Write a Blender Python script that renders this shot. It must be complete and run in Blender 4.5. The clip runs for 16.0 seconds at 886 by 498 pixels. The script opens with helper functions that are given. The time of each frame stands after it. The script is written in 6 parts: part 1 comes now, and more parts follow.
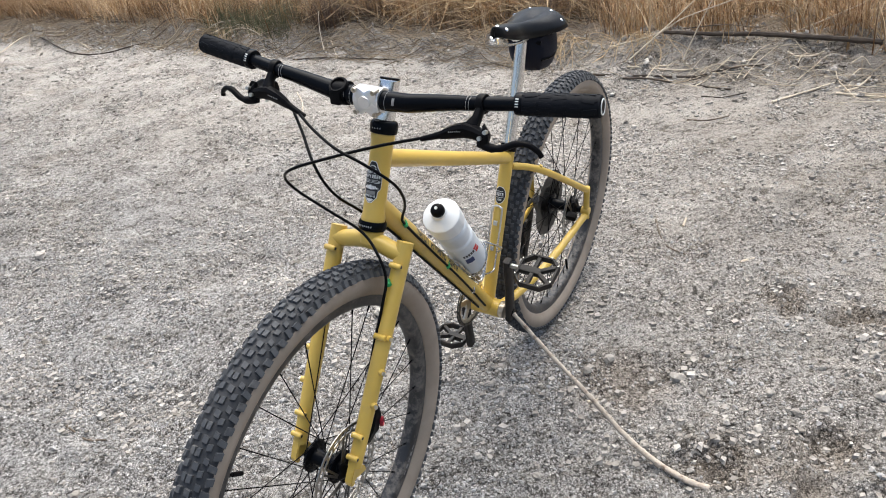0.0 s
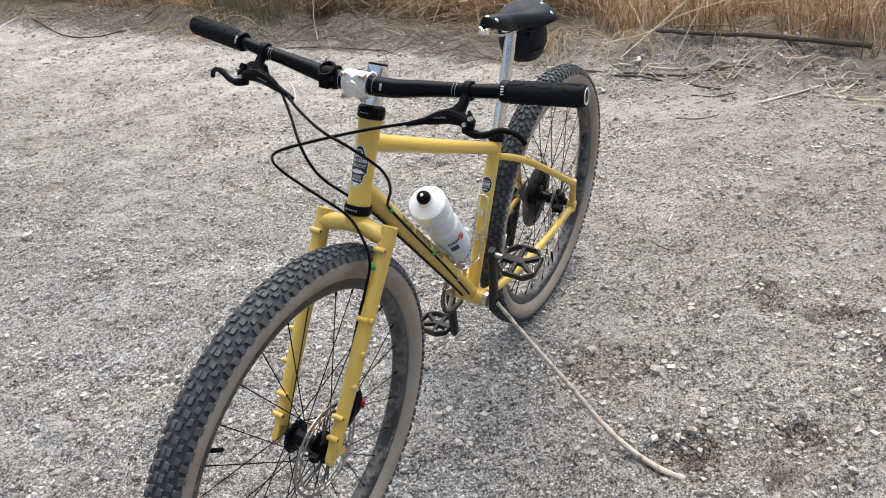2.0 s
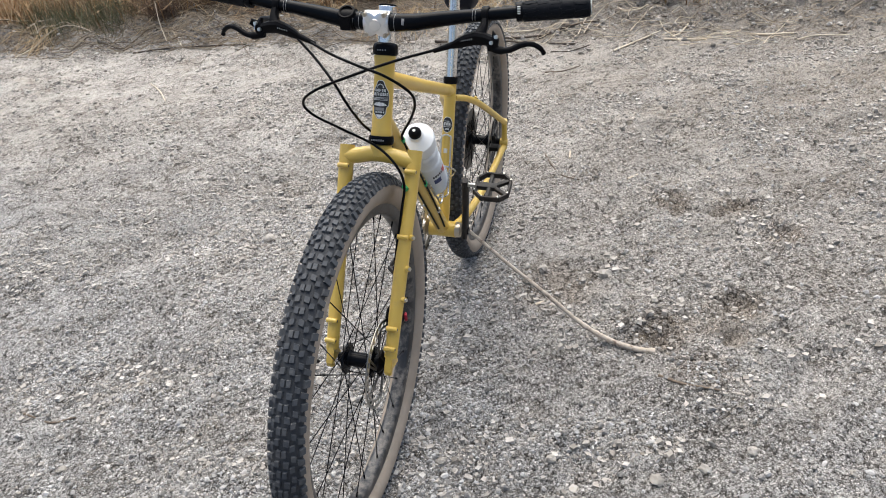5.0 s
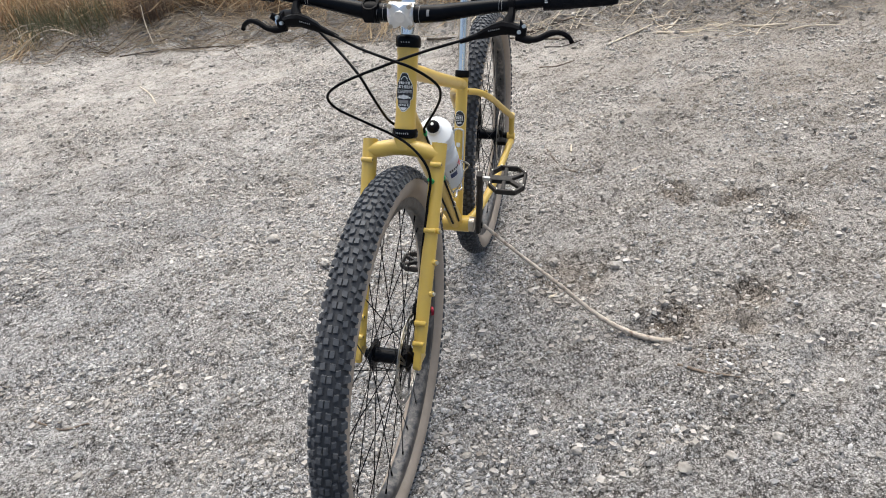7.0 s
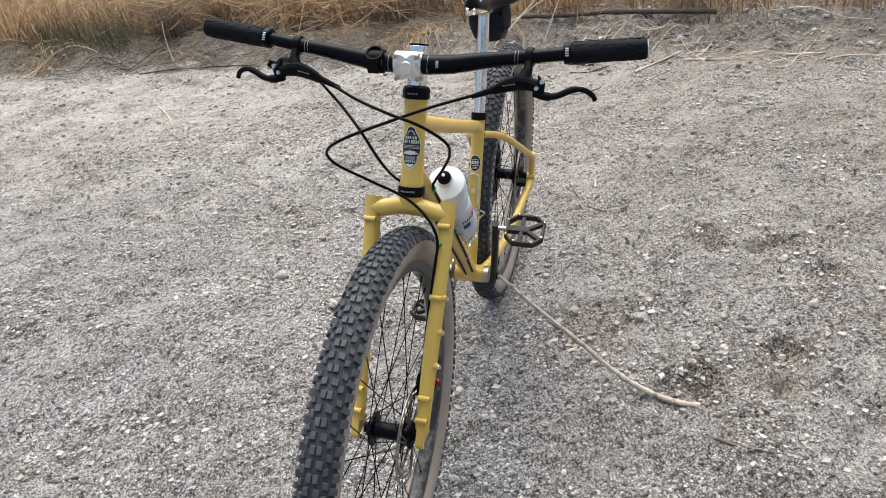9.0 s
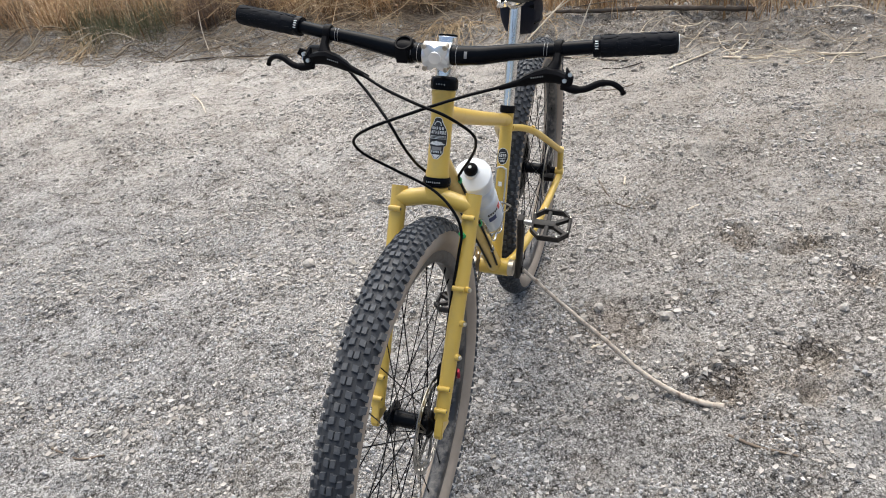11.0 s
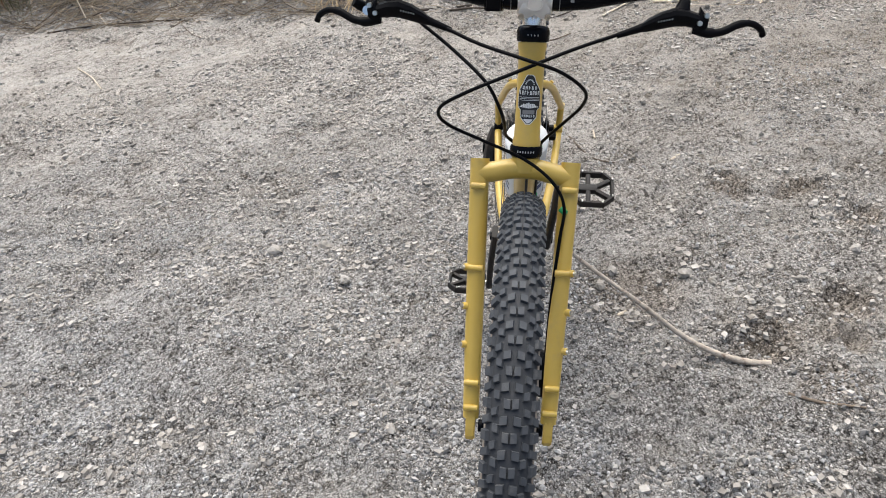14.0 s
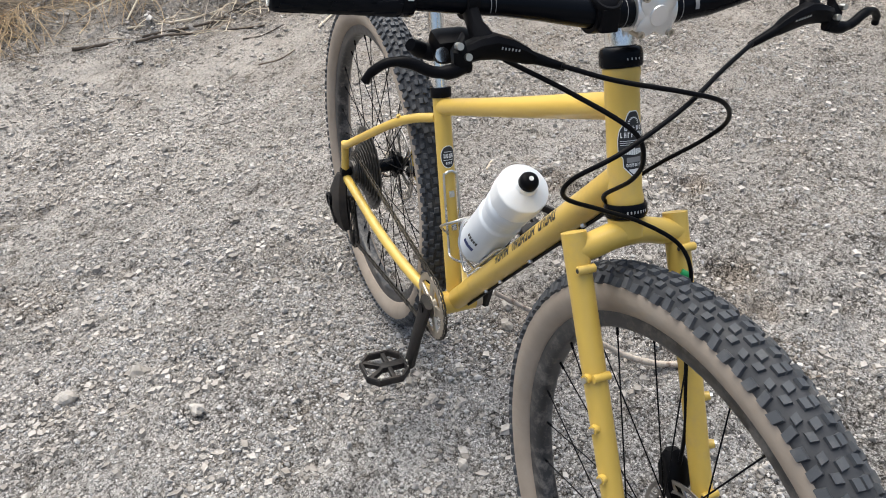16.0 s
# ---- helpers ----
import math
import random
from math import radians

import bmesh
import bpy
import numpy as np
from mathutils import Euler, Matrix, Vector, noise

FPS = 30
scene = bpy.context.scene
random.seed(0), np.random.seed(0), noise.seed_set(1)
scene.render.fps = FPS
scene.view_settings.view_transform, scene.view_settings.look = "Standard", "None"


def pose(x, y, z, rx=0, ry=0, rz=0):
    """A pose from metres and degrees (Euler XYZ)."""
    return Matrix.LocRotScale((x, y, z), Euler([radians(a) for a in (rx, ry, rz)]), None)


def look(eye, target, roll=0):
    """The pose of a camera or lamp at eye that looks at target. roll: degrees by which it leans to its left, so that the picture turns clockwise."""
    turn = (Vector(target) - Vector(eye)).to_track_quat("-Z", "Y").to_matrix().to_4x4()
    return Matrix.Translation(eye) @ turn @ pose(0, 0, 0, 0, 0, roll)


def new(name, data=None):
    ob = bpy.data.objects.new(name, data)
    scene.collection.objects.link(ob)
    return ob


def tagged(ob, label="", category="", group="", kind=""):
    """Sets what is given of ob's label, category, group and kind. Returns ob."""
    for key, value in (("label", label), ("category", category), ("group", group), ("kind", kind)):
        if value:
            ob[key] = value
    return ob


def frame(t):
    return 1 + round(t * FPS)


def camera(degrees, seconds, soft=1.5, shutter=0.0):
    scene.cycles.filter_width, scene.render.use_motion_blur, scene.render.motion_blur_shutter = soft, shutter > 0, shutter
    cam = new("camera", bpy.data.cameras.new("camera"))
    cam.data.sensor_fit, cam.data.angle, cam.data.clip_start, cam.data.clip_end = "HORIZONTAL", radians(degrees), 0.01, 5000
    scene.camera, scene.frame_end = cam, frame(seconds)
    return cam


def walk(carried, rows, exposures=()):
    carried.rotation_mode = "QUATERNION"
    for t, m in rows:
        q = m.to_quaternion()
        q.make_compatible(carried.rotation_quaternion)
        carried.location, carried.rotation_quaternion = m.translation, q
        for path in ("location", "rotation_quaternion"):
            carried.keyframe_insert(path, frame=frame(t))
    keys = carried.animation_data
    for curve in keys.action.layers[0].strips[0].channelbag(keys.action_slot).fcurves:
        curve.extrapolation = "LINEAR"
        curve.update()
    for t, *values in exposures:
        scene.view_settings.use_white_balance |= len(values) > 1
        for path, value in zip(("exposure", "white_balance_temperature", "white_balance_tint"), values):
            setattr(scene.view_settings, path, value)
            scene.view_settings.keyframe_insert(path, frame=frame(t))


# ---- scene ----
cam = camera(59.3, 16.0, soft=1.0)
METRES, EYE, TILT, LEAN, TURN = 2.0726, 1.37, 0.0, 0.0, 0.0
ROWS = [
    (0.0, 0.0, 0.0, 0.0, -4.36, -28.8, 7.97),
    (0.5, 0.0034, -0.0063, -0.0001, -4.37, -28.82, 7.81),
    (1.0, 0.0103, -0.0109, -0.0006, -4.51, -28.81, 7.48),
    (1.5, 0.013, -0.0106, -0.0017, -4.51, -28.91, 6.99),
    (2.0, 0.0044, -0.0114, -0.0037, -4.29, -29.17, 6.39),
    (2.5, -0.0053, -0.0101, -0.005, -4.59, -29.6, 5.98),
    (3.0, -0.0334, -0.0094, -0.0041, -6.1, -30.08, 5.82),
    (3.5, -0.0933, -0.0254, -0.0001, -9.09, -30.47, 6.06),
    (4.0, -0.1434, -0.0697, -0.007, -13.26, -30.74, 6.74),
    (6.5, -0.2214, -0.0898, -0.0054, -22.26, -31.37, 8.37),
    (7.0, -0.2332, -0.0698, -0.0088, -21.25, -31.39, 8.29),
    (7.5, -0.2137, -0.0415, -0.0063, -20.61, -31.31, 8.28),
    (8.0, -0.1884, -0.0178, -0.0073, -20.17, -31.08, 8.2),
    (8.5, -0.1875, -0.0059, 0.0011, -19.72, -30.73, 8.16),
    (9.0, -0.1905, -0.0013, 0.0009, -19.15, -30.36, 8.23),
    (11.5, -0.1873, -0.0053, -0.0022, -16.21, -30.54, 7.82),
    (12.0, -0.1901, -0.0055, -0.0038, -16.27, -31.06, 7.55),
    (12.5, -0.2199, 0.0159, -0.0091, -17.01, -31.85, 7.43),
    (13.0, -0.2793, 0.0484, -0.0101, -18.79, -32.74, 7.55),
    (13.5, -0.3107, 0.0835, -0.0128, -22.13, -33.72, 7.47),
    (14.0, -0.3178, 0.1492, -0.0155, -27.09, -34.66, 7.12),
    (14.5, -0.3467, 0.217, -0.0194, -33.45, -35.43, 6.37),
    (15.0, -0.4145, 0.2873, -0.02, -40.53, -36.09, 5.41),
    (15.5, -0.4294, 0.38, -0.0383, -47.92, -36.53, 4.51),
    (16.0, -0.4079, 0.4676, -0.0381, -56.16, -36.98, 3.81),
]
walk(cam, [(t, pose(0, 0, EYE, TILT, LEAN, TURN) @ pose(METRES * x, METRES * y, METRES * z, 90 + pitch, roll, yaw)) for t, x, y, z, yaw, pitch, roll in ROWS],
     [(0.0, 0.61, 6330, 7), (2.5, 0.61, 6330, 7), (4.0, 0.56, 6330, 7), (9.0, 0.57, 6330, 7), (12.0, 0.54, 6330, 7), (14.5, 0.44, 6330, 7), (16.0, 0.50, 6350, 7)])

# ---- light ----
world = bpy.data.worlds.new("overcast_sky")
scene.world = world
world.use_nodes = True
wn = world.node_tree.nodes
sky = wn.new("ShaderNodeTexSky")
sky.sky_type = 'NISHITA'
sky.sun_disc = False
sky.sun_elevation = radians(70)
sky.sun_rotation = radians(25)
sky.air_density = 1.0
sky.dust_density = 6.0
sky.ozone_density = 0.6
wn["Background"].inputs["Strength"].default_value = 0.14
world.node_tree.links.new(sky.outputs[0], wn["Background"].inputs["Color"])
sun_lamp = new("sun", bpy.data.lights.new("sun", 'SUN'))
sun_lamp.data.energy = 2.6
sun_lamp.data.angle = radians(75)
sun_lamp.data.color = (1.0, 0.985, 0.935)
sun_lamp.matrix_world = look((3.1, 6.6, 20), (0, 0, 0), 0)


# ---- materials ----
def shader(name):
    m = bpy.data.materials.new(name)
    m.use_nodes = True
    nt = m.node_tree
    return m, nt, nt.nodes["Principled BSDF"]


def noise_node(nt, scale, detail=4.0, rough=0.6, coord="Object"):
    tc = nt.nodes.new("ShaderNodeTexCoord")
    n = nt.nodes.new("ShaderNodeTexNoise")
    n.inputs["Scale"].default_value = scale
    n.inputs["Detail"].default_value = detail
    n.inputs["Roughness"].default_value = rough
    nt.links.new(tc.outputs[coord], n.inputs["Vector"])
    return n


def ramp(nt, source, lo, hi):
    r = nt.nodes.new("ShaderNodeMapRange")
    r.inputs["From Min"].default_value = lo
    r.inputs["From Max"].default_value = hi
    nt.links.new(source, r.inputs["Value"])
    return r.outputs["Result"]


def mixed(nt, fac, a, b, blend='MIX'):
    m = nt.nodes.new("ShaderNodeMix")
    m.data_type = 'RGBA'
    m.blend_type = blend
    if isinstance(fac, float):
        m.inputs[0].default_value = fac
    else:
        nt.links.new(fac, m.inputs[0])
    for sock, v in ((m.inputs[6], a), (m.inputs[7], b)):
        if isinstance(v, tuple):
            sock.default_value = (*v, 1)
        else:
            nt.links.new(v, sock)
    return m.outputs[2]


def bump(nt, b, height, strength, distance):
    n = nt.nodes.new("ShaderNodeBump")
    n.inputs["Strength"].default_value = strength
    n.inputs["Distance"].default_value = distance
    nt.links.new(height, n.inputs["Height"])
    nt.links.new(n.outputs[0], b.inputs["Normal"])


def surface(name, c1, c2, rough=0.5, metal=0.0, big=6.0, fine=180.0, dust=None, dust_lo=0.55, dust_hi=0.75, relief=0.15, coat=0.0, depth=0.0006, spec=0.5):
    """A worn surface: two tones at a large scale, grain at a fine one, dust in patches."""
    m, nt, b = shader(name)
    n1 = noise_node(nt, big)
    n2 = noise_node(nt, fine, 3.0)
    col = mixed(nt, ramp(nt, n1.outputs[0], 0.35, 0.65), c1, c2)
    col = mixed(nt, 0.25, col, mixed(nt, n2.outputs[0], c1, c2))
    if dust:
        n3 = noise_node(nt, big * 2.3, 6.0, 0.7)
        f = ramp(nt, n3.outputs[0], dust_lo, dust_hi)
        col = mixed(nt, f, col, dust)
        rr = nt.nodes.new("ShaderNodeMapRange")
        rr.inputs["To Min"].default_value = rough
        rr.inputs["To Max"].default_value = 0.9
        nt.links.new(f, rr.inputs["Value"])
        nt.links.new(rr.outputs[0], b.inputs["Roughness"])
    else:
        rr = nt.nodes.new("ShaderNodeMapRange")
        rr.inputs["To Min"].default_value = max(0.02, rough - 0.08)
        rr.inputs["To Max"].default_value = min(1.0, rough + 0.08)
        nt.links.new(n1.outputs[0], rr.inputs["Value"])
        nt.links.new(rr.outputs[0], b.inputs["Roughness"])
    nt.links.new(col, b.inputs["Base Color"])
    b.inputs["Metallic"].default_value = metal
    b.inputs["Specular IOR Level"].default_value = spec
    b.inputs["Coat Weight"].default_value = coat
    b.inputs["Coat Roughness"].default_value = 0.15
    if relief:
        bump(nt, b, n2.outputs[0], relief, depth)
    return m


def varied(name, colours, rough=0.85, by="island"):
    """Pieces whose colour differs from one to the next."""
    m, nt, b = shader(name)
    if by == "island":
        g = nt.nodes.new("ShaderNodeNewGeometry")
        rnd = g.outputs["Random Per Island"]
    else:
        g = nt.nodes.new("ShaderNodeObjectInfo")
        rnd = g.outputs["Random"]
    cr = nt.nodes.new("ShaderNodeValToRGB")
    el = cr.color_ramp.elements
    for i, c in enumerate(colours):
        e = el[i] if i < 2 else el.new(1.0)
        e.position = i / (len(colours) - 1)
        e.color = (*c, 1)
    nt.links.new(rnd, cr.inputs[0])
    n = noise_node(nt, 90.0, 4.0)
    col = mixed(nt, ramp(nt, n.outputs[0], 0.3, 0.7), cr.outputs[0], (0.75, 0.72, 0.68), 'MULTIPLY')
    nt.links.new(col, b.inputs["Base Color"])
    b.inputs["Roughness"].default_value = rough
    b.inputs["Specular IOR Level"].default_value = 0.25
    bump(nt, b, n.outputs[0], 0.4, 0.002)
    return m


def math_node(nt, op, a, b=None, c=None):
    n = nt.nodes.new("ShaderNodeMath")
    n.operation = op
    for k, v in enumerate((a, b, c)):
        if v is None:
            continue
        if isinstance(v, (int, float)):
            n.inputs[k].default_value = v
        else:
            nt.links.new(v, n.inputs[k])
    return n.outputs[0]


def pebbles(nt, coord, scale, share):
    """Packed stone chips: how far each place stands up, a tone for each chip, where chips lie, and a mask for painting
    shade into the gaps between them.
    """
    v = nt.nodes.new("ShaderNodeTexVoronoi")
    v.inputs["Scale"].default_value = scale
    nt.links.new(coord, v.inputs["Vector"])
    rgb = nt.nodes.new("ShaderNodeSeparateColor")
    nt.links.new(v.outputs["Color"], rgb.inputs[0])
    there = ramp(nt, math_node(nt, 'SUBTRACT', share, rgb.outputs[0]), 0.0, 0.04)
    dome = ramp(nt, v.outputs["Distance"], 0.62, 0.18)
    gap_shade = ramp(nt, v.outputs["Distance"], 0.40, 0.66)
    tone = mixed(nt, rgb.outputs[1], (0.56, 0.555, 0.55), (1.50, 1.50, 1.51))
    return math_node(nt, 'MULTIPLY', dome, there), tone, there, math_node(nt, 'MULTIPLY', gap_shade, there)


# patches of darker, damp soil kicked up: x, y, reach
SOIL = [(0.56, 1.30, 0.10), (0.56, 1.10, 0.09), (0.81, 1.29, 0.10), (1.15, 1.52, 0.08), (0.40, 1.62, 0.16), (0.985, 1.88, 0.08), (1.11, 1.73, 0.08), (0.70, 1.19, 0.07)]


def ground_material():
    """Pale fine dirt with grey gravelly patches, scuffed along the track."""
    m, nt, b = shader("gravelly_dirt")
    tc = nt.nodes.new("ShaderNodeTexCoord")
    here = tc.outputs["Object"]
    patch_n = noise_node(nt, 1.1, 6.0, 0.62)
    mid = noise_node(nt, 6.0, 6.0, 0.68)
    crumb = noise_node(nt, 70.0, 6.0, 0.75)
    grit = noise_node(nt, 230.0, 4.0, 0.75)
    mp = nt.nodes.new("ShaderNodeMapping")
    mp.inputs["Rotation"].default_value = (0, 0, radians(38.7))
    mp.inputs["Scale"].default_value = (0.55, 4.0, 1.0)
    nt.links.new(here, mp.inputs["Vector"])
    rut = nt.nodes.new("ShaderNodeTexNoise")
    rut.inputs["Scale"].default_value = 1.0
    rut.inputs["Detail"].default_value = 6.0
    rut.inputs["Roughness"].default_value = 0.65
    nt.links.new(mp.outputs[0], rut.inputs["Vector"])
    along = nt.nodes.new("ShaderNodeVectorMath")
    along.operation = 'DOT_PRODUCT'
    along.inputs[1].default_value = (0.625, 0.78, 0)
    nt.links.new(here, along.inputs[0])
    s = along.outputs["Value"]
    # tan dirt on the far side of the track, grey gravel on the near side
    tan = mixed(nt, ramp(nt, mid.outputs[0], 0.30, 0.70), (0.40, 0.375, 0.345), (0.515, 0.486, 0.451))
    grey = mixed(nt, ramp(nt, mid.outputs[0], 0.30, 0.70), (0.38, 0.371, 0.36), (0.51, 0.50, 0.488))
    side = math_node(nt, 'MULTIPLY_ADD', patch_n.outputs[0], 2.2, math_node(nt, 'MULTIPLY', s, -0.62))
    mask = ramp(nt, side, -0.70, 0.55)
    col = mixed(nt, mask, tan, grey)
    col = mixed(nt, ramp(nt, rut.outputs[0], 0.34, 0.66), mixed(nt, 1.0, col, (0.83, 0.82, 0.80), 'MULTIPLY'), mixed(nt, 1.0, col, (1.06, 1.06, 1.06), 'MULTIPLY'))
    scuff = noise_node(nt, 2.4, 7.0, 0.66)
    col = mixed(nt, ramp(nt, scuff.outputs[0], 0.56, 0.70), col, mixed(nt, 1.0, col, (0.76, 0.725, 0.68), 'MULTIPLY'))
    stretched = nt.nodes.new("ShaderNodeMapping")
    stretched.inputs["Rotation"].default_value = (0, 0, radians(38.7))
    stretched.inputs["Scale"].default_value = (0.6, 1.2, 1.0)
    nt.links.new(here, stretched.inputs["Vector"])
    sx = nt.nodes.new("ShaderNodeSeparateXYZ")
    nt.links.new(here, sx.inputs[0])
    # Noisy ramp along x: lighter on the left, darker and browner right
    right_side = ramp(nt, math_node(nt, 'MULTIPLY_ADD', patch_n.outputs[0], 2.4, sx.outputs["X"]), 1.2, 3.4)
    col = mixed(nt, right_side, mixed(nt, 1.0, col, (1.07, 1.07, 1.07), 'MULTIPLY'), mixed(nt, 1.0, col, (0.81, 0.787, 0.76), 'MULTIPLY'))
    # chips pressed into the dirt, thick in drifts and thin between them
    drifts = noise_node(nt, 3.3, 7.0, 0.62)
    share = math_node(nt, 'ADD', ramp(nt, drifts.outputs[0], 0.36, 0.66), ramp(nt, s, 3.4, 1.0))
    share = math_node(nt, 'MULTIPLY', share, 0.44)
    h1, tone1, there1, gap_shade1 = pebbles(nt, here, 88.0, math_node(nt, 'MULTIPLY', share, 0.55))
    h2, tone2, there2, gap_shade2 = pebbles(nt, here, 175.0, share)
    h0, tone0, there0, gap_shade0 = pebbles(nt, stretched.outputs[0], 40.0, math_node(nt, 'MULTIPLY_ADD', ramp(nt, drifts.outputs[0], 0.30, 0.70), 0.34, 0.06))
    h3, tone3, there3, gap_shade3 = pebbles(nt, here, 330.0, math_node(nt, 'ADD', share, 0.10))
    # shade in the gaps round lumps and chips, painted as darker colour
    col = mixed(nt, gap_shade0, col, mixed(nt, 1.0, col, (0.62, 0.60, 0.575), 'MULTIPLY'))
    for tone, there, gap_shade in ((tone3, there3, gap_shade3), (tone2, there2, gap_shade2), (tone1, there1, gap_shade1)):
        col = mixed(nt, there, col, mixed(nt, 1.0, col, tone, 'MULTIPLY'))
        col = mixed(nt, gap_shade, col, mixed(nt, 1.0, col, (0.44, 0.43, 0.42), 'MULTIPLY'))
    # crumbly, uneven soil
    col = mixed(nt, ramp(nt, crumb.outputs[0], 0.30, 0.72), mixed(nt, 1.0, col, (0.74, 0.735, 0.73), 'MULTIPLY'), mixed(nt, 1.0, col, (1.18, 1.18, 1.18), 'MULTIPLY'))
    col = mixed(nt, ramp(nt, grit.outputs[0], 0.30, 0.70), mixed(nt, 1.0, col, (0.79, 0.79, 0.79), 'MULTIPLY'), mixed(nt, 1.0, col, (1.18, 1.18, 1.18), 'MULTIPLY'))
    for x, y, reach in SOIL:
        far = nt.nodes.new("ShaderNodeVectorMath")
        far.operation = 'DISTANCE'
        far.inputs[1].default_value = (x, y, 0)
        nt.links.new(here, far.inputs[0])
        worn = math_node(nt, 'MULTIPLY_ADD', scuff.outputs[0], -0.9 * reach, far.outputs["Value"])
        worn = math_node(nt, 'MULTIPLY_ADD', crumb.outputs[0], -0.6 * reach, worn)
        col = mixed(nt, ramp(nt, worn, 0.35 * reach, -0.25 * reach), col, mixed(nt, 1.0, col, (0.80, 0.755, 0.71), 'MULTIPLY'))
    edge = math_node(nt, 'MULTIPLY_ADD', mid.outputs[0], 0.5, s)
    col = mixed(nt, ramp(nt, edge, 4.00, 4.26), col, mixed(nt, 1.0, col, (0.88, 0.865, 0.845), 'MULTIPLY'))
    humus = mixed(nt, crumb.outputs[0], (0.18, 0.13, 0.085), (0.40, 0.315, 0.22))
    col = mixed(nt, ramp(nt, edge, 4.50, 4.75), col, humus)
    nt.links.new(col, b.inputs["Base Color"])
    b.inputs["Roughness"].default_value = 0.95
    b.inputs["Specular IOR Level"].default_value = 0.12
    lump = noise_node(nt, 24.0, 7.0, 0.72)
    h = math_node(nt, 'MULTIPLY_ADD', lump.outputs[0], 1.5, crumb.outputs[0])
    h = math_node(nt, 'MULTIPLY_ADD', h0, 0.65, h)
    h = math_node(nt, 'MULTIPLY_ADD', h1, 0.42, h)
    h = math_node(nt, 'MULTIPLY_ADD', h2, 0.24, h)
    h = math_node(nt, 'MULTIPLY_ADD', h3, 0.12, h)
    bump(nt, b, h, 1.0, 0.011)
    return m


YELLOW = surface("yellow_enamel", (0.60, 0.402, 0.074), (0.66, 0.448, 0.092), rough=0.34, big=4.0, fine=60.0, relief=0.02, coat=0.25, dust=(0.44, 0.32, 0.15), dust_lo=0.56, dust_hi=0.88)
SILVER = surface("brushed_silver", (0.78, 0.78, 0.79), (0.86, 0.86, 0.86), rough=0.18, metal=1.0, relief=0.03)
SATIN = surface("satin_aluminium", (0.74, 0.745, 0.75), (0.82, 0.82, 0.825), rough=0.30, metal=0.85, relief=0.03)
STEEL = surface("polished_steel", (0.55, 0.54, 0.52), (0.66, 0.65, 0.62), rough=0.28, metal=1.0, relief=0.03)
BRONZE = surface("dirty_chainring_steel", (0.46, 0.40, 0.32), (0.62, 0.56, 0.47), rough=0.36, metal=0.9, dust=(0.32, 0.27, 0.21), dust_lo=0.6, dust_hi=0.8)
BLACK = surface("satin_black", (0.0035, 0.0035, 0.0042), (0.006, 0.006, 0.007), rough=0.38, relief=0.05, spec=0.06)
GLOSS = surface("gloss_black", (0.003, 0.0035, 0.005), (0.005, 0.006, 0.008), rough=0.20, relief=0.0, coat=0.0, spec=0.07)
DUSTY = surface("dusty_black", (0.010, 0.0095, 0.0095), (0.020, 0.018, 0.017), rough=0.5, spec=0.25, dust=(0.055, 0.045, 0.038), dust_lo=0.45, dust_hi=0.72)
GRIP = surface("rubber_grip_black", (0.005, 0.006, 0.0075), (0.009, 0.010, 0.013), spec=0.08, rough=0.6, relief=0.3)
CASING = surface("tyre_casing", (0.024, 0.026, 0.030), (0.038, 0.040, 0.045), rough=0.8, big=14.0, dust=(0.09, 0.088, 0.085), dust_lo=0.55, dust_hi=0.9, relief=0.4)
TREAD = surface("tyre_rubber", (0.036, 0.040, 0.047), (0.058, 0.063, 0.071), rough=0.7, big=14.0, dust=(0.13, 0.127, 0.123), dust_lo=0.5, dust_hi=0.85, relief=0.4)
WALL = surface("tan_sidewall", (0.26, 0.213, 0.168), (0.345, 0.29, 0.236), rough=0.8, big=9.0, dust=(0.32, 0.285, 0.24), relief=0.3)
RIM = surface("dusty_rim", (0.016, 0.016, 0.018), (0.030, 0.030, 0.032), rough=0.36, big=20.0, dust=(0.17, 0.155, 0.14), dust_lo=0.46, dust_hi=0.66)
CHAIN = surface("oily_chain", (0.05, 0.045, 0.04), (0.10, 0.09, 0.075), rough=0.42, metal=0.7)
COG = surface("dark_cog_steel", (0.06, 0.058, 0.055), (0.11, 0.105, 0.10), rough=0.4, metal=0.8)
BOTTLE = surface("white_bottle_plastic", (0.60, 0.64, 0.68), (0.68, 0.71, 0.74), rough=0.36, fine=90.0, relief=0.03)
CAP = surface("white_bottle_cap", (0.72, 0.74, 0.75), (0.78, 0.79, 0.79), rough=0.42, fine=90.0, relief=0.05, dust=(0.50, 0.49, 0.46), dust_lo=0.60, dust_hi=0.85)
WHITE = surface("white_print", (0.72, 0.72, 0.70), (0.78, 0.78, 0.76), rough=0.5, relief=0.0)
PALE = surface("grey_print", (0.20, 0.195, 0.19), (0.30, 0.295, 0.29), rough=0.6, relief=0.0)
LIGHTGREY = surface("light_grey_print", (0.38, 0.38, 0.38), (0.46, 0.46, 0.46), rough=0.6, relief=0.0)
INK = surface("black_print", (0.012, 0.012, 0.013), (0.02, 0.02, 0.02), rough=0.4, relief=0.0)
NAVYINK = surface("navy_print", (0.015, 0.03, 0.12), (0.02, 0.04, 0.14), rough=0.5, relief=0.0)
RED = surface("red_print", (0.55, 0.03, 0.03), (0.6, 0.04, 0.04), rough=0.45, relief=0.0)
CRIMSON = surface("crimson_anodised", (0.22, 0.008, 0.02), (0.28, 0.012, 0.03), rough=0.35, metal=0.5, relief=0.0)
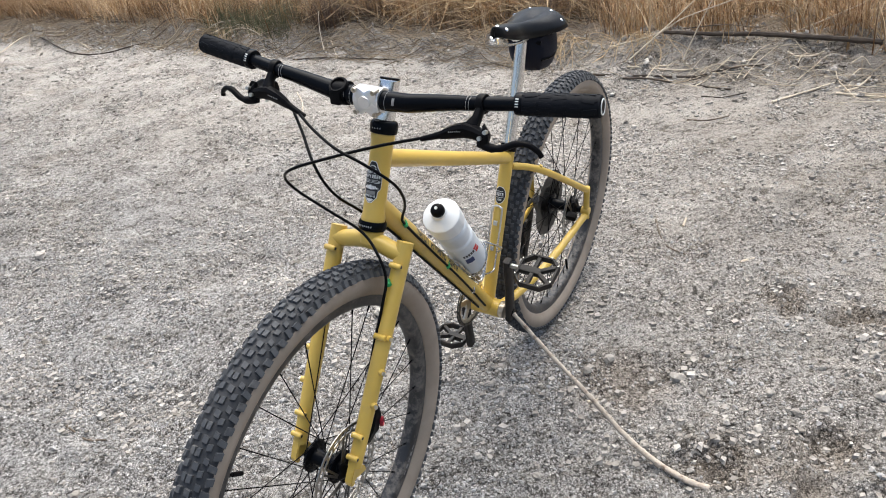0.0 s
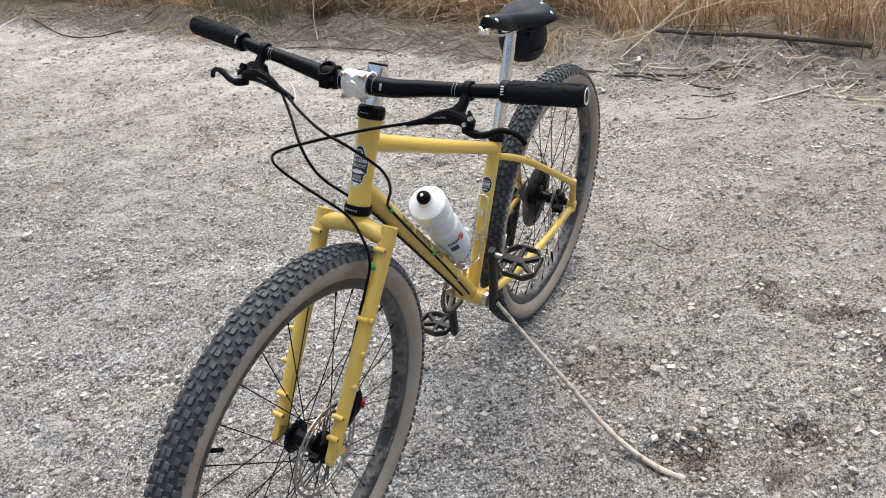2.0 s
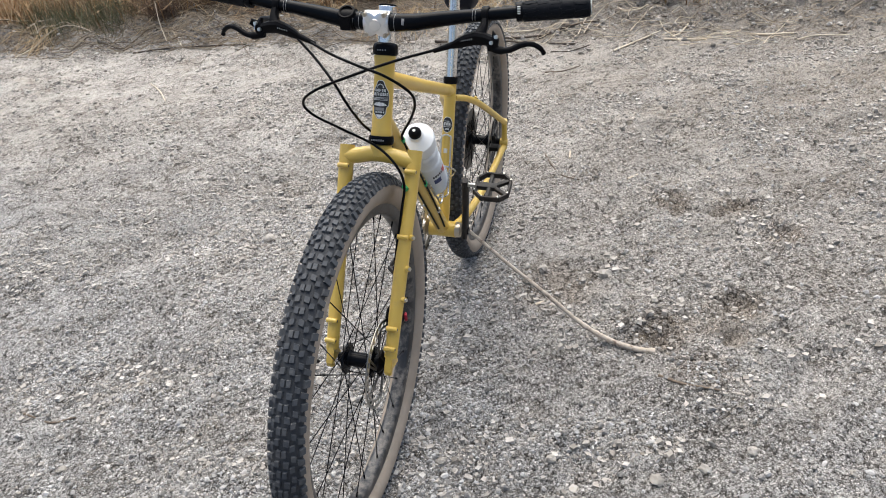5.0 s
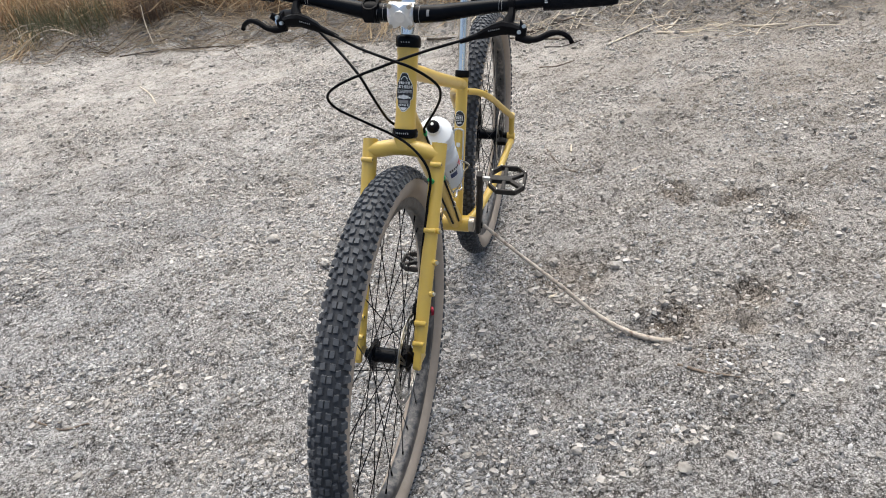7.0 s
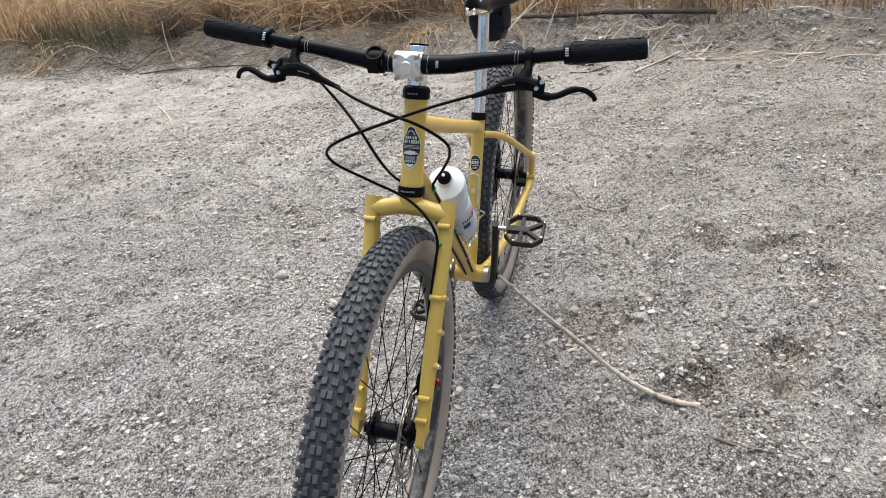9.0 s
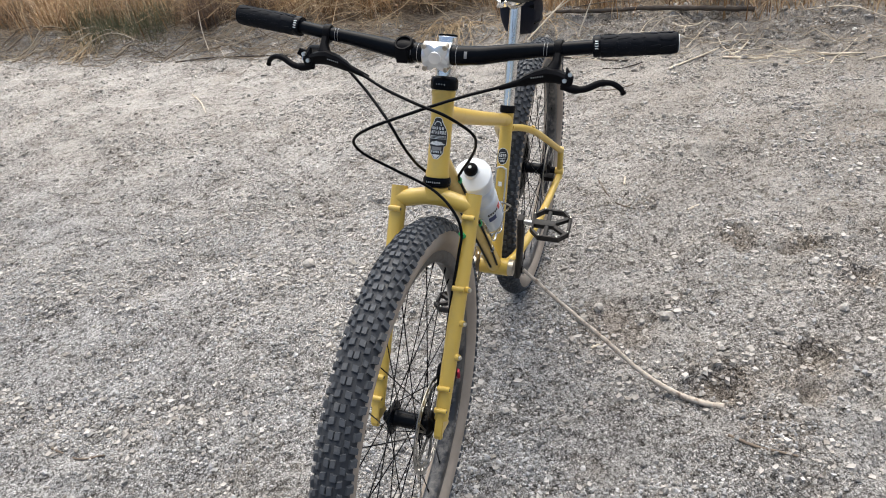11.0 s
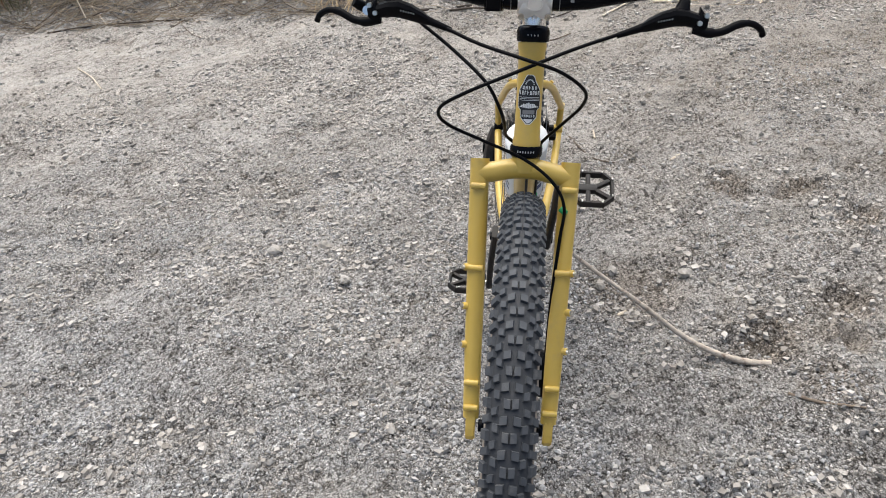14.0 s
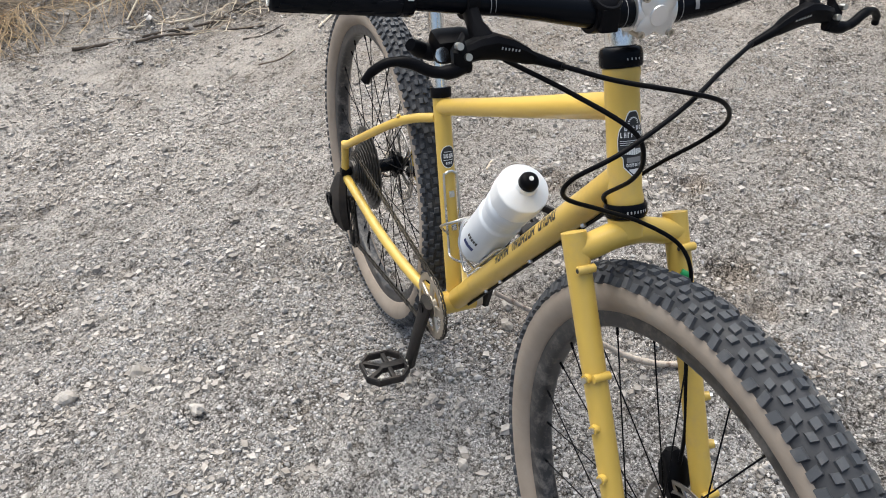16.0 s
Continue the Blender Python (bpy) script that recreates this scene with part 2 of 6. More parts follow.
ROTOR = surface("worn_rotor_steel", (0.30, 0.285, 0.265), (0.42, 0.40, 0.37), rough=0.30, metal=1.0, relief=0.02)
GREEN = surface("green_clip", (0.02, 0.32, 0.10), (0.03, 0.38, 0.12), rough=0.45, relief=0.0)
LEATHER = surface("black_saddle_leather", (0.006, 0.0065, 0.008), (0.011, 0.012, 0.014), spec=0.12, rough=0.30, fine=400.0, relief=0.25)
NAVY = surface("navy_nylon", (0.003, 0.005, 0.014), (0.007, 0.011, 0.026), rough=0.6, fine=700.0, relief=0.5, spec=0.2)
WOOD = surface("peeled_stick_wood", (0.37, 0.31, 0.25), (0.58, 0.51, 0.43), rough=0.85, big=22.0, fine=260.0, dust=(0.20, 0.145, 0.11), dust_lo=0.52, dust_hi=0.66, relief=0.8, depth=0.002)
DEADWOOD = surface("dark_dead_wood", (0.035, 0.026, 0.020), (0.085, 0.066, 0.050), rough=0.9, big=18.0, relief=0.7, depth=0.002)
TWIG = surface("grey_twig_bark", (0.10, 0.075, 0.055), (0.20, 0.155, 0.115), rough=0.85, big=20.0, relief=0.5)
STRAWMAT = surface("pale_straw", (0.50, 0.415, 0.305), (0.66, 0.58, 0.46), rough=0.75, big=12.0, relief=0.2)
STONE = varied("loose_stone", [(0.26, 0.245, 0.222), (0.36, 0.34, 0.31), (0.46, 0.437, 0.405), (0.31, 0.291, 0.265)], by="object")
GRAVEL = varied("gravel_chips", [(0.13, 0.127, 0.123), (0.25, 0.245, 0.24), (0.33, 0.325, 0.32), (0.40, 0.395, 0.39), (0.45, 0.445, 0.44), (0.56, 0.555, 0.55)])
GRASS = varied("dry_grass", [(0.20, 0.11, 0.055), (0.46, 0.29, 0.145), (0.60, 0.43, 0.25), (0.74, 0.60, 0.42), (0.30, 0.165, 0.08)])
BUSH = varied("bare_bush_twigs", [(0.085, 0.058, 0.048), (0.16, 0.115, 0.09), (0.24, 0.185, 0.145), (0.11, 0.075, 0.06)])
BRUSH = varied("dead_brush", [(0.12, 0.078, 0.05), (0.25, 0.165, 0.10), (0.37, 0.27, 0.18), (0.19, 0.12, 0.075)])
WEED = varied("grey_green_weed", [(0.09, 0.10, 0.055), (0.15, 0.155, 0.09), (0.20, 0.19, 0.12)])
LITTER = varied("straw_litter", [(0.15, 0.115, 0.085), (0.36, 0.29, 0.21), (0.58, 0.49, 0.37), (0.22, 0.17, 0.125)])
STRAWS = varied("pale_fallen_straw", [(0.34, 0.225, 0.12), (0.62, 0.47, 0.28), (0.74, 0.60, 0.40), (0.48, 0.34, 0.19)])
TANGLE = varied("dead_twigs", [(0.10, 0.075, 0.055), (0.38, 0.30, 0.21), (0.60, 0.50, 0.37), (0.18, 0.135, 0.10)])
STRAWTUFT = varied("old_straw", [(0.30, 0.205, 0.115), (0.52, 0.385, 0.23), (0.66, 0.52, 0.34), (0.42, 0.30, 0.175)])
CRUMB = varied("dirt_crumb", [(0.22, 0.203, 0.182), (0.35, 0.328, 0.302), (0.42, 0.397, 0.368), (0.54, 0.515, 0.484)])
CLOD = varied("dirt_clod", [(0.24, 0.22, 0.195), (0.35, 0.326, 0.296), (0.42, 0.394, 0.362), (0.64, 0.615, 0.58)])
GROUND = ground_material()


# ---- mesh tools ----
def link(name, bm, material, parent=None, label="", smooth=True):
    me = bpy.data.meshes.new(name)
    bm.normal_update()
    bm.to_mesh(me)
    bm.free()
    me.materials.append(material)
    if smooth:
        me.shade_smooth()
        me.set_sharp_from_angle(angle=radians(42))
    ob = new(name, me)
    ob.parent = parent
    if label:
        tagged(ob, label=label)
    return ob


def part(name, bm, material, parent, label="", smooth=True):
    return link(name, bm, material, parent, label, smooth)


def V(*a):
    return Vector(a)


def spline(pts, n=8):
    """Points of a smooth curve through pts."""
    p = [Vector(q) for q in pts]
    p = [2 * p[0] - p[1]] + p + [2 * p[-1] - p[-2]]
    out = []
    for i in range(1, len(p) - 2):
        for k in range(n):
            t = k / n
            a, b, c, d = p[i - 1:i + 3]
            out.append(0.5 * (2 * b + (c - a) * t + (2 * a - 5 * b + 4 * c - d) * t * t + (3 * b - a - 3 * c + d) * t ** 3))
    out.append(p[-2])
    return out


def tube(bm, pts, r, seg=12, caps=True, squash=None):
    """A round rod through pts; r is one radius or one for each point."""
    pts = [Vector(p) for p in pts]
    rs = r if isinstance(r, (list, tuple)) else [r] * len(pts)
    tang = [(pts[min(i + 1, len(pts) - 1)] - pts[max(i - 1, 0)]).normalized() for i in range(len(pts))]
    u = tang[0].orthogonal().normalized()
    rings = []
    for p, t, rad in zip(pts, tang, rs):
        u = (u - t * u.dot(t)).normalized()
        w = t.cross(u)
        rings.append([bm.verts.new(p + rad * (math.cos(2 * math.pi * k / seg) * u + math.sin(2 * math.pi * k / seg) * w)) for k in range(seg)])
    for a, b in zip(rings, rings[1:]):
        for k in range(seg):
            bm.faces.new((a[k], a[(k + 1) % seg], b[(k + 1) % seg], b[k]))
    if caps:
        bm.faces.new(rings[0][::-1])
        bm.faces.new(rings[-1])
    return bm


def lathe(bm, prof, origin=(0, 0, 0), axis=(0, 1, 0), seg=48, closed=False, wob=None):
    """Turns a profile of (radius, height) about an axis."""
    o, ax = Vector(origin), Vector(axis).normalized()
    u = V(1, 0, 0) if abs(ax.x) < 0.9 else V(0, 0, 1)
    u = (u - ax * u.dot(ax)).normalized()
    w = ax.cross(u)
    rings = []
    for rad, h in prof:
        rings.append([bm.verts.new(o + ax * h + (rad * (1 + (wob(k) if wob else 0))) * (math.cos(2 * math.pi * k / seg) * u + math.sin(2 * math.pi * k / seg) * w)) for k in range(seg)])
    pairs = list(zip(rings, rings[1:]))
    if closed:
        pairs.append((rings[-1], rings[0]))
    for a, b in pairs:
        for k in range(seg):
            bm.faces.new((a[k], b[k], b[(k + 1) % seg], a[(k + 1) % seg]))
    if not closed:
        bm.faces.new(rings[0])
        bm.faces.new(rings[-1][::-1])
    bmesh.ops.recalc_face_normals(bm, faces=bm.faces[:])
    return bm


def box(bm, sx, sy, sz, m=None, bevel=0.0):
    """A block with its edges taken off."""
    made = bmesh.ops.create_cube(bm, size=1.0)["verts"]
    bmesh.ops.scale(bm, vec=(sx, sy, sz), verts=made)
    if bevel:
        edges = {e for v in made for e in v.link_edges}
        made = list({v for f in bmesh.ops.bevel(bm, geom=list(edges), offset=bevel, segments=2, affect='EDGES', profile=0.6)["faces"] for v in f.verts} | {v for v in made if v.is_valid})
    if m is not None:
        bmesh.ops.transform(bm, matrix=m, verts=made)
    return bm


def frame_of(o, z, x):
    """A pose at o whose z axis and, about, x axis are given."""
    z = Vector(z).normalized()
    x = Vector(x)
    x = (x - z * x.dot(z)).normalized()
    y = z.cross(x)
    m = Matrix((x, y, z)).transposed().to_4x4()
    m.translation = Vector(o)
    return m


def patch(bm, o, axis, ref, r, v0, v1, half, nu=8, nv=14, turn=0.0):
    """A sheet bent round a rod: from height v0 to v1, half(v) wide to both sides."""
    o, ax = Vector(o), Vector(axis).normalized()
    u = Vector(ref)
    u = (u - ax * u.dot(ax)).normalized()
    w = ax.cross(u)
    rows = []
    for j in range(nv + 1):
        v = v0 + (v1 - v0) * j / nv
        h = half(v) if callable(half) else half
        rows.append([bm.verts.new(o + ax * v + r * (math.cos(turn + a / r) * u + math.sin(turn + a / r) * w)) for a in [h * (2 * i / nu - 1) for i in range(nu + 1)]])
    for a, b in zip(rows, rows[1:]):
        for i in range(nu):
            bm.faces.new((a[i], a[i + 1], b[i + 1], b[i]))
    return bm


def loft(bm, sections):
    """A moulded bar through rounded boxes: centre, half depth vector, half height vector."""
    rows = []
    for c, u, w in sections:
        c, u, w = Vector(c), Vector(u), Vector(w)
        rows.append([bm.verts.new(c + u * a + w * b) for a, b in ((1, 0.55), (0.55, 1), (-0.55, 1), (-1, 0.55), (-1, -0.55), (-0.55, -1), (0.55, -1), (1, -0.55))])
    for a, b in zip(rows, rows[1:]):
        for k in range(8):
            bm.faces.new((a[k], a[(k + 1) % 8], b[(k + 1) % 8], b[k]))
    bm.faces.new(rows[0][::-1])
    bm.faces.new(rows[-1])
    bmesh.ops.recalc_face_normals(bm, faces=bm.faces[:])
    return bm


# ---- ground ----
def lattice(seed):
    return np.random.RandomState(seed).rand(256, 256)


LAT = [lattice(11 + k) for k in range(6)]


def vnoise(x, y, scale, k=0):
    """Smooth value noise, -1 to 1."""
    x, y = np.asarray(x, float) * scale + 37.3 * k + 500, np.asarray(y, float) * scale + 11.7 * k + 500
    i, j = np.floor(x).astype(int), np.floor(y).astype(int)
    f, g = x - i, y - j
    f, g = f * f * (3 - 2 * f), g * g * (3 - 2 * g)
    L = LAT[k % 6]
    a, b, c, d = L[i % 256, j % 256], L[(i + 1) % 256, j % 256], L[i % 256, (j + 1) % 256], L[(i + 1) % 256, (j + 1) % 256]
    return 2 * ((a * (1 - f) + b * f) * (1 - g) + (c * (1 - f) + d * f) * g) - 1


def smooth(x, a, b):
    t = np.clip((np.asarray(x, float) - a) / (b - a), 0, 1)
    return t * t * (3 - 2 * t)


# dents and scuffs: x, y, length, width, direction in degrees, depth
DENTS = [(0.545, 1.315, 0.07, 0.05, -20, 0.022), (0.50, 1.25, 0.16, 0.09, -40, 0.020), (0.60, 1.27, 0.09, 0.07, 10, 0.015), (0.81, 1.29, 0.08, 0.055, 60, 0.028), (0.96, 2.00, 0.09, 0.03, -70, 0.014), (0.985, 1.90, 0.06, 0.03, -85, 0.020), (0.962, 1.82, 0.05, 0.03, 75, 0.016), (1.11, 1.73, 0.07, 0.04, 0, 0.018), (0.81, 1.11, 0.06, 0.04, 20, 0.020), (0.70, 1.18, 0.06, 0.035, 30, 0.018),
         (1.19, 2.08, 0.06, 0.05, -30, 0.014), (0.80, 1.95, 0.16, 0.08, 20, 0.016), (0.44, 1.62, 0.14, 0.08, 30, 0.016), (1.16, 1.52, 0.07, 0.04, 70, 0.020),
         (1.35, 2.35, 0.25, 0.08, -40, 0.019), (-0.75, 2.6, 0.2, 0.1, 20, 0.016), (-0.3, 2.9, 0.18, 0.09, -10, 0.016), (0.55, 2.6, 0.2, 0.08, -30, 0.016),
         (0.10, 0.95, 0.14, 0.08, 15, 0.019), (0.75, 0.95, 0.14, 0.07, 40, 0.022), (-1.2, 1.6, 0.2, 0.1, 0, 0.013), (1.9, 2.0, 0.2, 0.1, 0, 0.022)]
REST = [(-0.300, 1.114, -0.010), (0.322, 2.050, -0.025)]


def bank_s(x, y):
    return 0.625 * x + 0.78 * y


def height(x, y):
    x, y = np.asarray(x, float), np.asarray(y, float)
    s = bank_s(x, y)
    off = np.maximum(np.maximum(-7.6 - 0.78 * x + 0.625 * y, 0.78 * x - 0.625 * y - 2.2), np.maximum(0.1 - s, s - 5.0))
    fine, mild, far = 1 - smooth(off, 0.4, 1.8), 1 - smooth(off, 2.0, 6.0), 1 - smooth(off, 15.0, 60.0)
    z = far * 0.012 * vnoise(x, y, 0.9, 0) + mild * 0.007 * vnoise(x, y, 3.1, 1) + fine * (0.0055 * vnoise(x, y, 9.0, 2) + 0.0045 * vnoise(x, y, 20.0, 3))
    rough = 0.45 + 0.55 * np.clip(0.5 + 0.9 * vnoise(x, y, 1.7, 3) + 0.5 * (1 - smooth(s, 1.0, 2.4)), 0, 1)
    z = z + fine * rough * (0.020 * np.abs(vnoise(x, y, 5.0, 4)) + 0.015 * np.abs(vnoise(x, y, 12.0, 0)) + 0.009 * np.abs(vnoise(x, y, 27.0, 5)) + 0.004 * vnoise(x, y, 55.0, 1) - 0.013)
    tu = 0.78 * x - 0.625 * y
    z = z + fine * (0.011 * np.abs(vnoise(tu * 0.30, s, 7.0, 2)) + 0.007 * np.abs(vnoise(tu * 0.40, s, 18.0, 3)) - 0.005)
    for dx, dy, ln, wd, ang, dep in DENTS:
        c, sn = math.cos(radians(ang)), math.sin(radians(ang))
        u, v = ((x - dx) * c + (y - dy) * sn) / ln, (-(x - dx) * sn + (y - dy) * c) / wd
        q = (u * u + v * v) * (1 + 0.45 * vnoise(x, y, 13.0, 1) + 0.3 * vnoise(x, y, 30.0, 4))
        z = z + dep * (0.45 * np.exp(-((np.sqrt(q) - 1.15) / 0.35) ** 2) - np.exp(-q * q * 1.3))
    for rx, ry, rz in REST:
        k = np.exp(-((x - rx) ** 2 + (y - ry) ** 2) / 0.025)
        z = z * (1 - k) + rz * k
    wig = 0.09 * vnoise(x, y, 1.1, 4) + 0.06 * vnoise(x, y, 4.0, 5) + 0.03 * vnoise(x, y, 13.0, 2)
    edge = smooth(s + wig, 3.80, 4.24)
    z = z + 0.15 * edge + edge * (mild * (0.030 * vnoise(x, y, 4.0, 1) + 0.05 * np.abs(vnoise(x, y, 8.0, 3)) - 0.02) + fine * (0.026 * np.abs(vnoise(x, y, 19.0, 2)) + 0.014 * np.abs(vnoise(x, y, 41.0, 4)) - 0.016)) + 0.12 * smooth(s, 4.3, 7.0)
    z = z + 0.012 * np.exp(-((s + wig - 3.80) / 0.12) ** 2) * (1 + vnoise(x, y, 7.0, 2))
    return z


def steps(lo, hi, d, before, after, far):
    """Grid lines: even between lo and hi, a little coarser for some way past them, then ever wider to the horizon."""
    def out(reach):
        g, p, made = d, 0.0, []
        while p < far:
            g *= (1.02 if g < 0.05 else 1.0) if p < reach else 1.35
            p += g
            made.append(p)
        return made
    return np.array([lo - q for q in out(before)[::-1]] + list(np.arange(lo, hi + 1e-9, d)) + [hi + q for q in out(after)])


def ground():
    """One sheet, gridded along the track and across it."""
    A, S = np.meshgrid(steps(-4.6, 1.7, 0.0125, 4.5, 1.5, 220.0), steps(0.35, 4.45, 0.0125, 1.2, 1.2, 220.0))
    X, Y = 0.625 * S + 0.78 * A, 0.78 * S - 0.625 * A
    ny, nx = A.shape
    Z = height(X, Y)
    co = np.stack([X.ravel(), Y.ravel(), Z.ravel()], 1)
    i, j = np.meshgrid(np.arange(nx - 1), np.arange(ny - 1))
    a = (j * nx + i).ravel()
    quads = np.stack([a, a + 1, a + nx + 1, a + nx], 1).astype(np.int32)
    me = bpy.data.meshes.new("ground")
    me.vertices.add(len(co))
    me.vertices.foreach_set("co", co.ravel())
    me.loops.add(quads.size)
    me.loops.foreach_set("vertex_index", quads.ravel())
    me.polygons.add(len(quads))
    me.polygons.foreach_set("loop_start", np.arange(0, quads.size, 4, dtype=np.int32))
    me.update(calc_edges=True)
    me.shade_smooth()
    me.materials.append(GROUND)
    return tagged(new("ground", me), "grey-tan gravelly dirt track with footprints and a low bank", "ground", kind="structure")


def soup(name, verts, faces, material, label, category):
    """One object of many small pieces, given as arrays of corners and faces."""
    me = bpy.data.meshes.new(name)
    n = faces.shape[1]
    me.vertices.add(len(verts))
    me.vertices.foreach_set("co", verts.astype(np.float32).ravel())
    me.loops.add(faces.size)
    me.loops.foreach_set("vertex_index", faces.astype(np.int32).ravel())
    me.polygons.add(len(faces))
    me.polygons.foreach_set("loop_start", np.arange(0, faces.size, n, dtype=np.int32))
    me.update(calc_edges=True)
    me.shade_flat()
    me.materials.append(material)
    return tagged(new(name, me), label, category, kind="stuff")


G = (1 + 5 ** 0.5) / 2
ICO_V = np.array([(-1, G, 0), (1, G, 0), (-1, -G, 0), (1, -G, 0), (0, -1, G), (0, 1, G), (0, -1, -G), (0, 1, -G), (G, 0, -1), (G, 0, 1), (-G, 0, -1), (-G, 0, 1)]) / math.sqrt(1 + G * G)
ICO_F = np.array([(0, 11, 5), (0, 5, 1), (0, 1, 7), (0, 7, 10), (0, 10, 11), (1, 5, 9), (5, 11, 4), (11, 10, 2), (10, 7, 6), (7, 1, 8), (3, 9, 4), (3, 4, 2), (3, 2, 6), (3, 6, 8), (3, 8, 9), (4, 9, 5), (2, 4, 11), (6, 2, 10), (8, 6, 7), (9, 8, 1)])
ICO_F = np.array([f for f in ICO_F if ICO_V[f].mean(0)[2] > -0.45])


def cone(n):
    """A low chip of n sides, open below where it sits in the dirt."""
    a = 2 * math.pi * np.arange(n) / n
    v = np.concatenate([np.stack([np.cos(a), np.sin(a), -0.55 + 0 * a], 1), [[0.0, 0.0, 0.75]]])
    return v, np.array([(k, (k + 1) % n, n) for k in range(n)])


def slab(n):
    """A flat-topped chip of n sides, open below."""
    a = 2 * math.pi * np.arange(n) / n
    v = np.concatenate([np.stack([np.cos(a), np.sin(a), -0.6 + 0 * a], 1), np.stack([0.78 * np.cos(a + 0.3), 0.78 * np.sin(a + 0.3), 0.36 + 0 * a], 1)])
    f = [(k, (k + 1) % n, n + (k + 1) % n) for k in range(n)] + [(k, n + (k + 1) % n, n + k) for k in range(n)] + [(n, n + k, n + k + 1) for k in range(1, n - 1)]
    return v, np.array(f)


def chips(n, lo, hi, base_v, base_f, area, rs, power=2.2, thin=None):
    """Corners and faces of n stone chips strewn over the area."""
    x0, x1, y0, y1 = area
    x, y = rs.uniform(x0, x1, n), rs.uniform(y0, y1, n)
    if thin is not None:
        keep = rs.rand(n) < thin(x, y)
        x, y = x[keep], y[keep]
        n = len(x)
    size = lo + (hi - lo) * rs.rand(n) ** power
    turn = rs.uniform(0, 2 * math.pi, n)
    k = len(base_v)
    v = base_v[None] * (1 + 0.45 * rs.uniform(-1, 1, (n, k, 3))) * np.stack([size * rs.uniform(0.8, 1.3, n), size * rs.uniform(0.7, 1.0, n), size * rs.uniform(0.6, 1.0, n)], 1)[:, None]
    c, s = np.cos(turn)[:, None], np.sin(turn)[:, None]
    vx, vy = v[..., 0] * c - v[..., 1] * s, v[..., 0] * s + v[..., 1] * c
    z = height(x, y)[:, None] + v[..., 2] + 0.30 * size[:, None]
    out = np.stack([vx + x[:, None], vy + y[:, None], z], -1).reshape(-1, 3)
    f = (base_f[None] + (np.arange(n) * k)[:, None, None]).reshape(-1, 3)
    return out, f


def gravel_share(x, y):
    """How thickly the gravel lies: drifts on the near side of the track, little on the packed dirt beyond."""
    p = smooth(0.5 + 0.6 * vnoise(x, y, 1.2, 2) + 0.6 * vnoise(x, y, 4.0, 0) + 0.55 * vnoise(x, y, 9.0, 3), 0.15, 1.0)
    near = 1 - smooth(bank_s(x, y) + 0.55 * smooth(x, 0.0, 0.5) + 0.4 * smooth(x, 0.9, 1.7) + 0.45 * vnoise(x, y, 0.8, 1), 0.9, 2.7)
    bare = np.zeros_like(p)
    for dx, dy, ln, wd, ang, dep in DENTS:
        bare = np.maximum(bare, np.exp(-((x - dx) ** 2 + (y - dy) ** 2) / (ln * wd)))
    return np.clip((0.03 + 0.14 * p + 0.9 * near * (0.10 + 0.95 * p)) * (1 - 0.85 * bare), 0.02, 1)


ground()
rs = np.random.RandomState(5)
soup("grit", *chips(420000, 0.0014, 0.0031, *cone(3), (-2.2, 2.5, 0.40, 3.6), rs, 1.3, gravel_share), GRAVEL, "sharp grey and white grit covering the dirt track", "grit")
soup("fine_gravel", *chips(140000, 0.0026, 0.0054, *slab(4), (-1.9, 2.3, 0.45, 3.1), rs, 1.9, gravel_share), GRAVEL, "fine grey angular gravel strewn over the dirt track", "gravel")
soup("gravel", *chips(20000, 0.0042, 0.0088, ICO_V, ICO_F, (-1.5, 2.2, 0.5, 2.7), rs, 2.8, gravel_share), GRAVEL, "coarse pale and grey gravel lying on the dirt track", "gravel")


def crumb_share(x, y):
    """Crumbs lie in streaks along the track."""
    u, v = 0.78 * x - 0.625 * y, bank_s(x, y)
    p = 0.35 + 0.7 * vnoise(u * 0.45, v, 3.2, 5) + 0.7 * vnoise(u * 0.7, v, 8.0, 1)
    right_side = smooth(x, 0.3, 0.8) * (1 - smooth(v, 2.3, 3.0))
    return (smooth(p, 0.0, 1.1) * 0.95 + 0.04) * (1 - 0.40 * right_side)


soup("dirt_crumbs", *chips(110000, 0.0026, 0.0068, *cone(5), (-3.0, 3.2, 0.9, 4.3), rs, 1.8, crumb_share), CRUMB, "pale crumbs of packed dirt on the track", "dirt")
soup("dirt_lumps", *chips(62000, 0.0045, 0.0135, *slab(4), (-3.0, 3.2, 0.9, 4.3), rs, 3.2, crumb_share), CRUMB, "small lumps of dry dirt strewn along the track", "dirt")
soup("dirt_lumps", *chips(42000, 0.0055, 0.0165, *slab(4), (-4.4, 1.4, 3.4, 7.8), rs, 3.0, lambda x, y: (bank_s(x, y) < 3.95) * (bank_s(x, y) > 1.6) * (0.07 + 0.45 * smooth(vnoise(x, y, 5.0, 2) + 0.6 * vnoise(x, y, 13.0, 4), 0.0, 0.9))), CRUMB, "dry dirt lumps and pale stones on the far side of the track", "dirt")
cx, cf = chips(26000, 0.004, 0.017, ICO_V, ICO_F, (-4.2, 3.2, 2.2, 8.4), rs, 2.6, lambda x, y: np.exp(-((bank_s(x, y) - 4.06) / 0.20) ** 2))
soup("dirt_clods", cx, cf, CLOD, "crumbled dry dirt clods along the foot of the bank", "dirt")


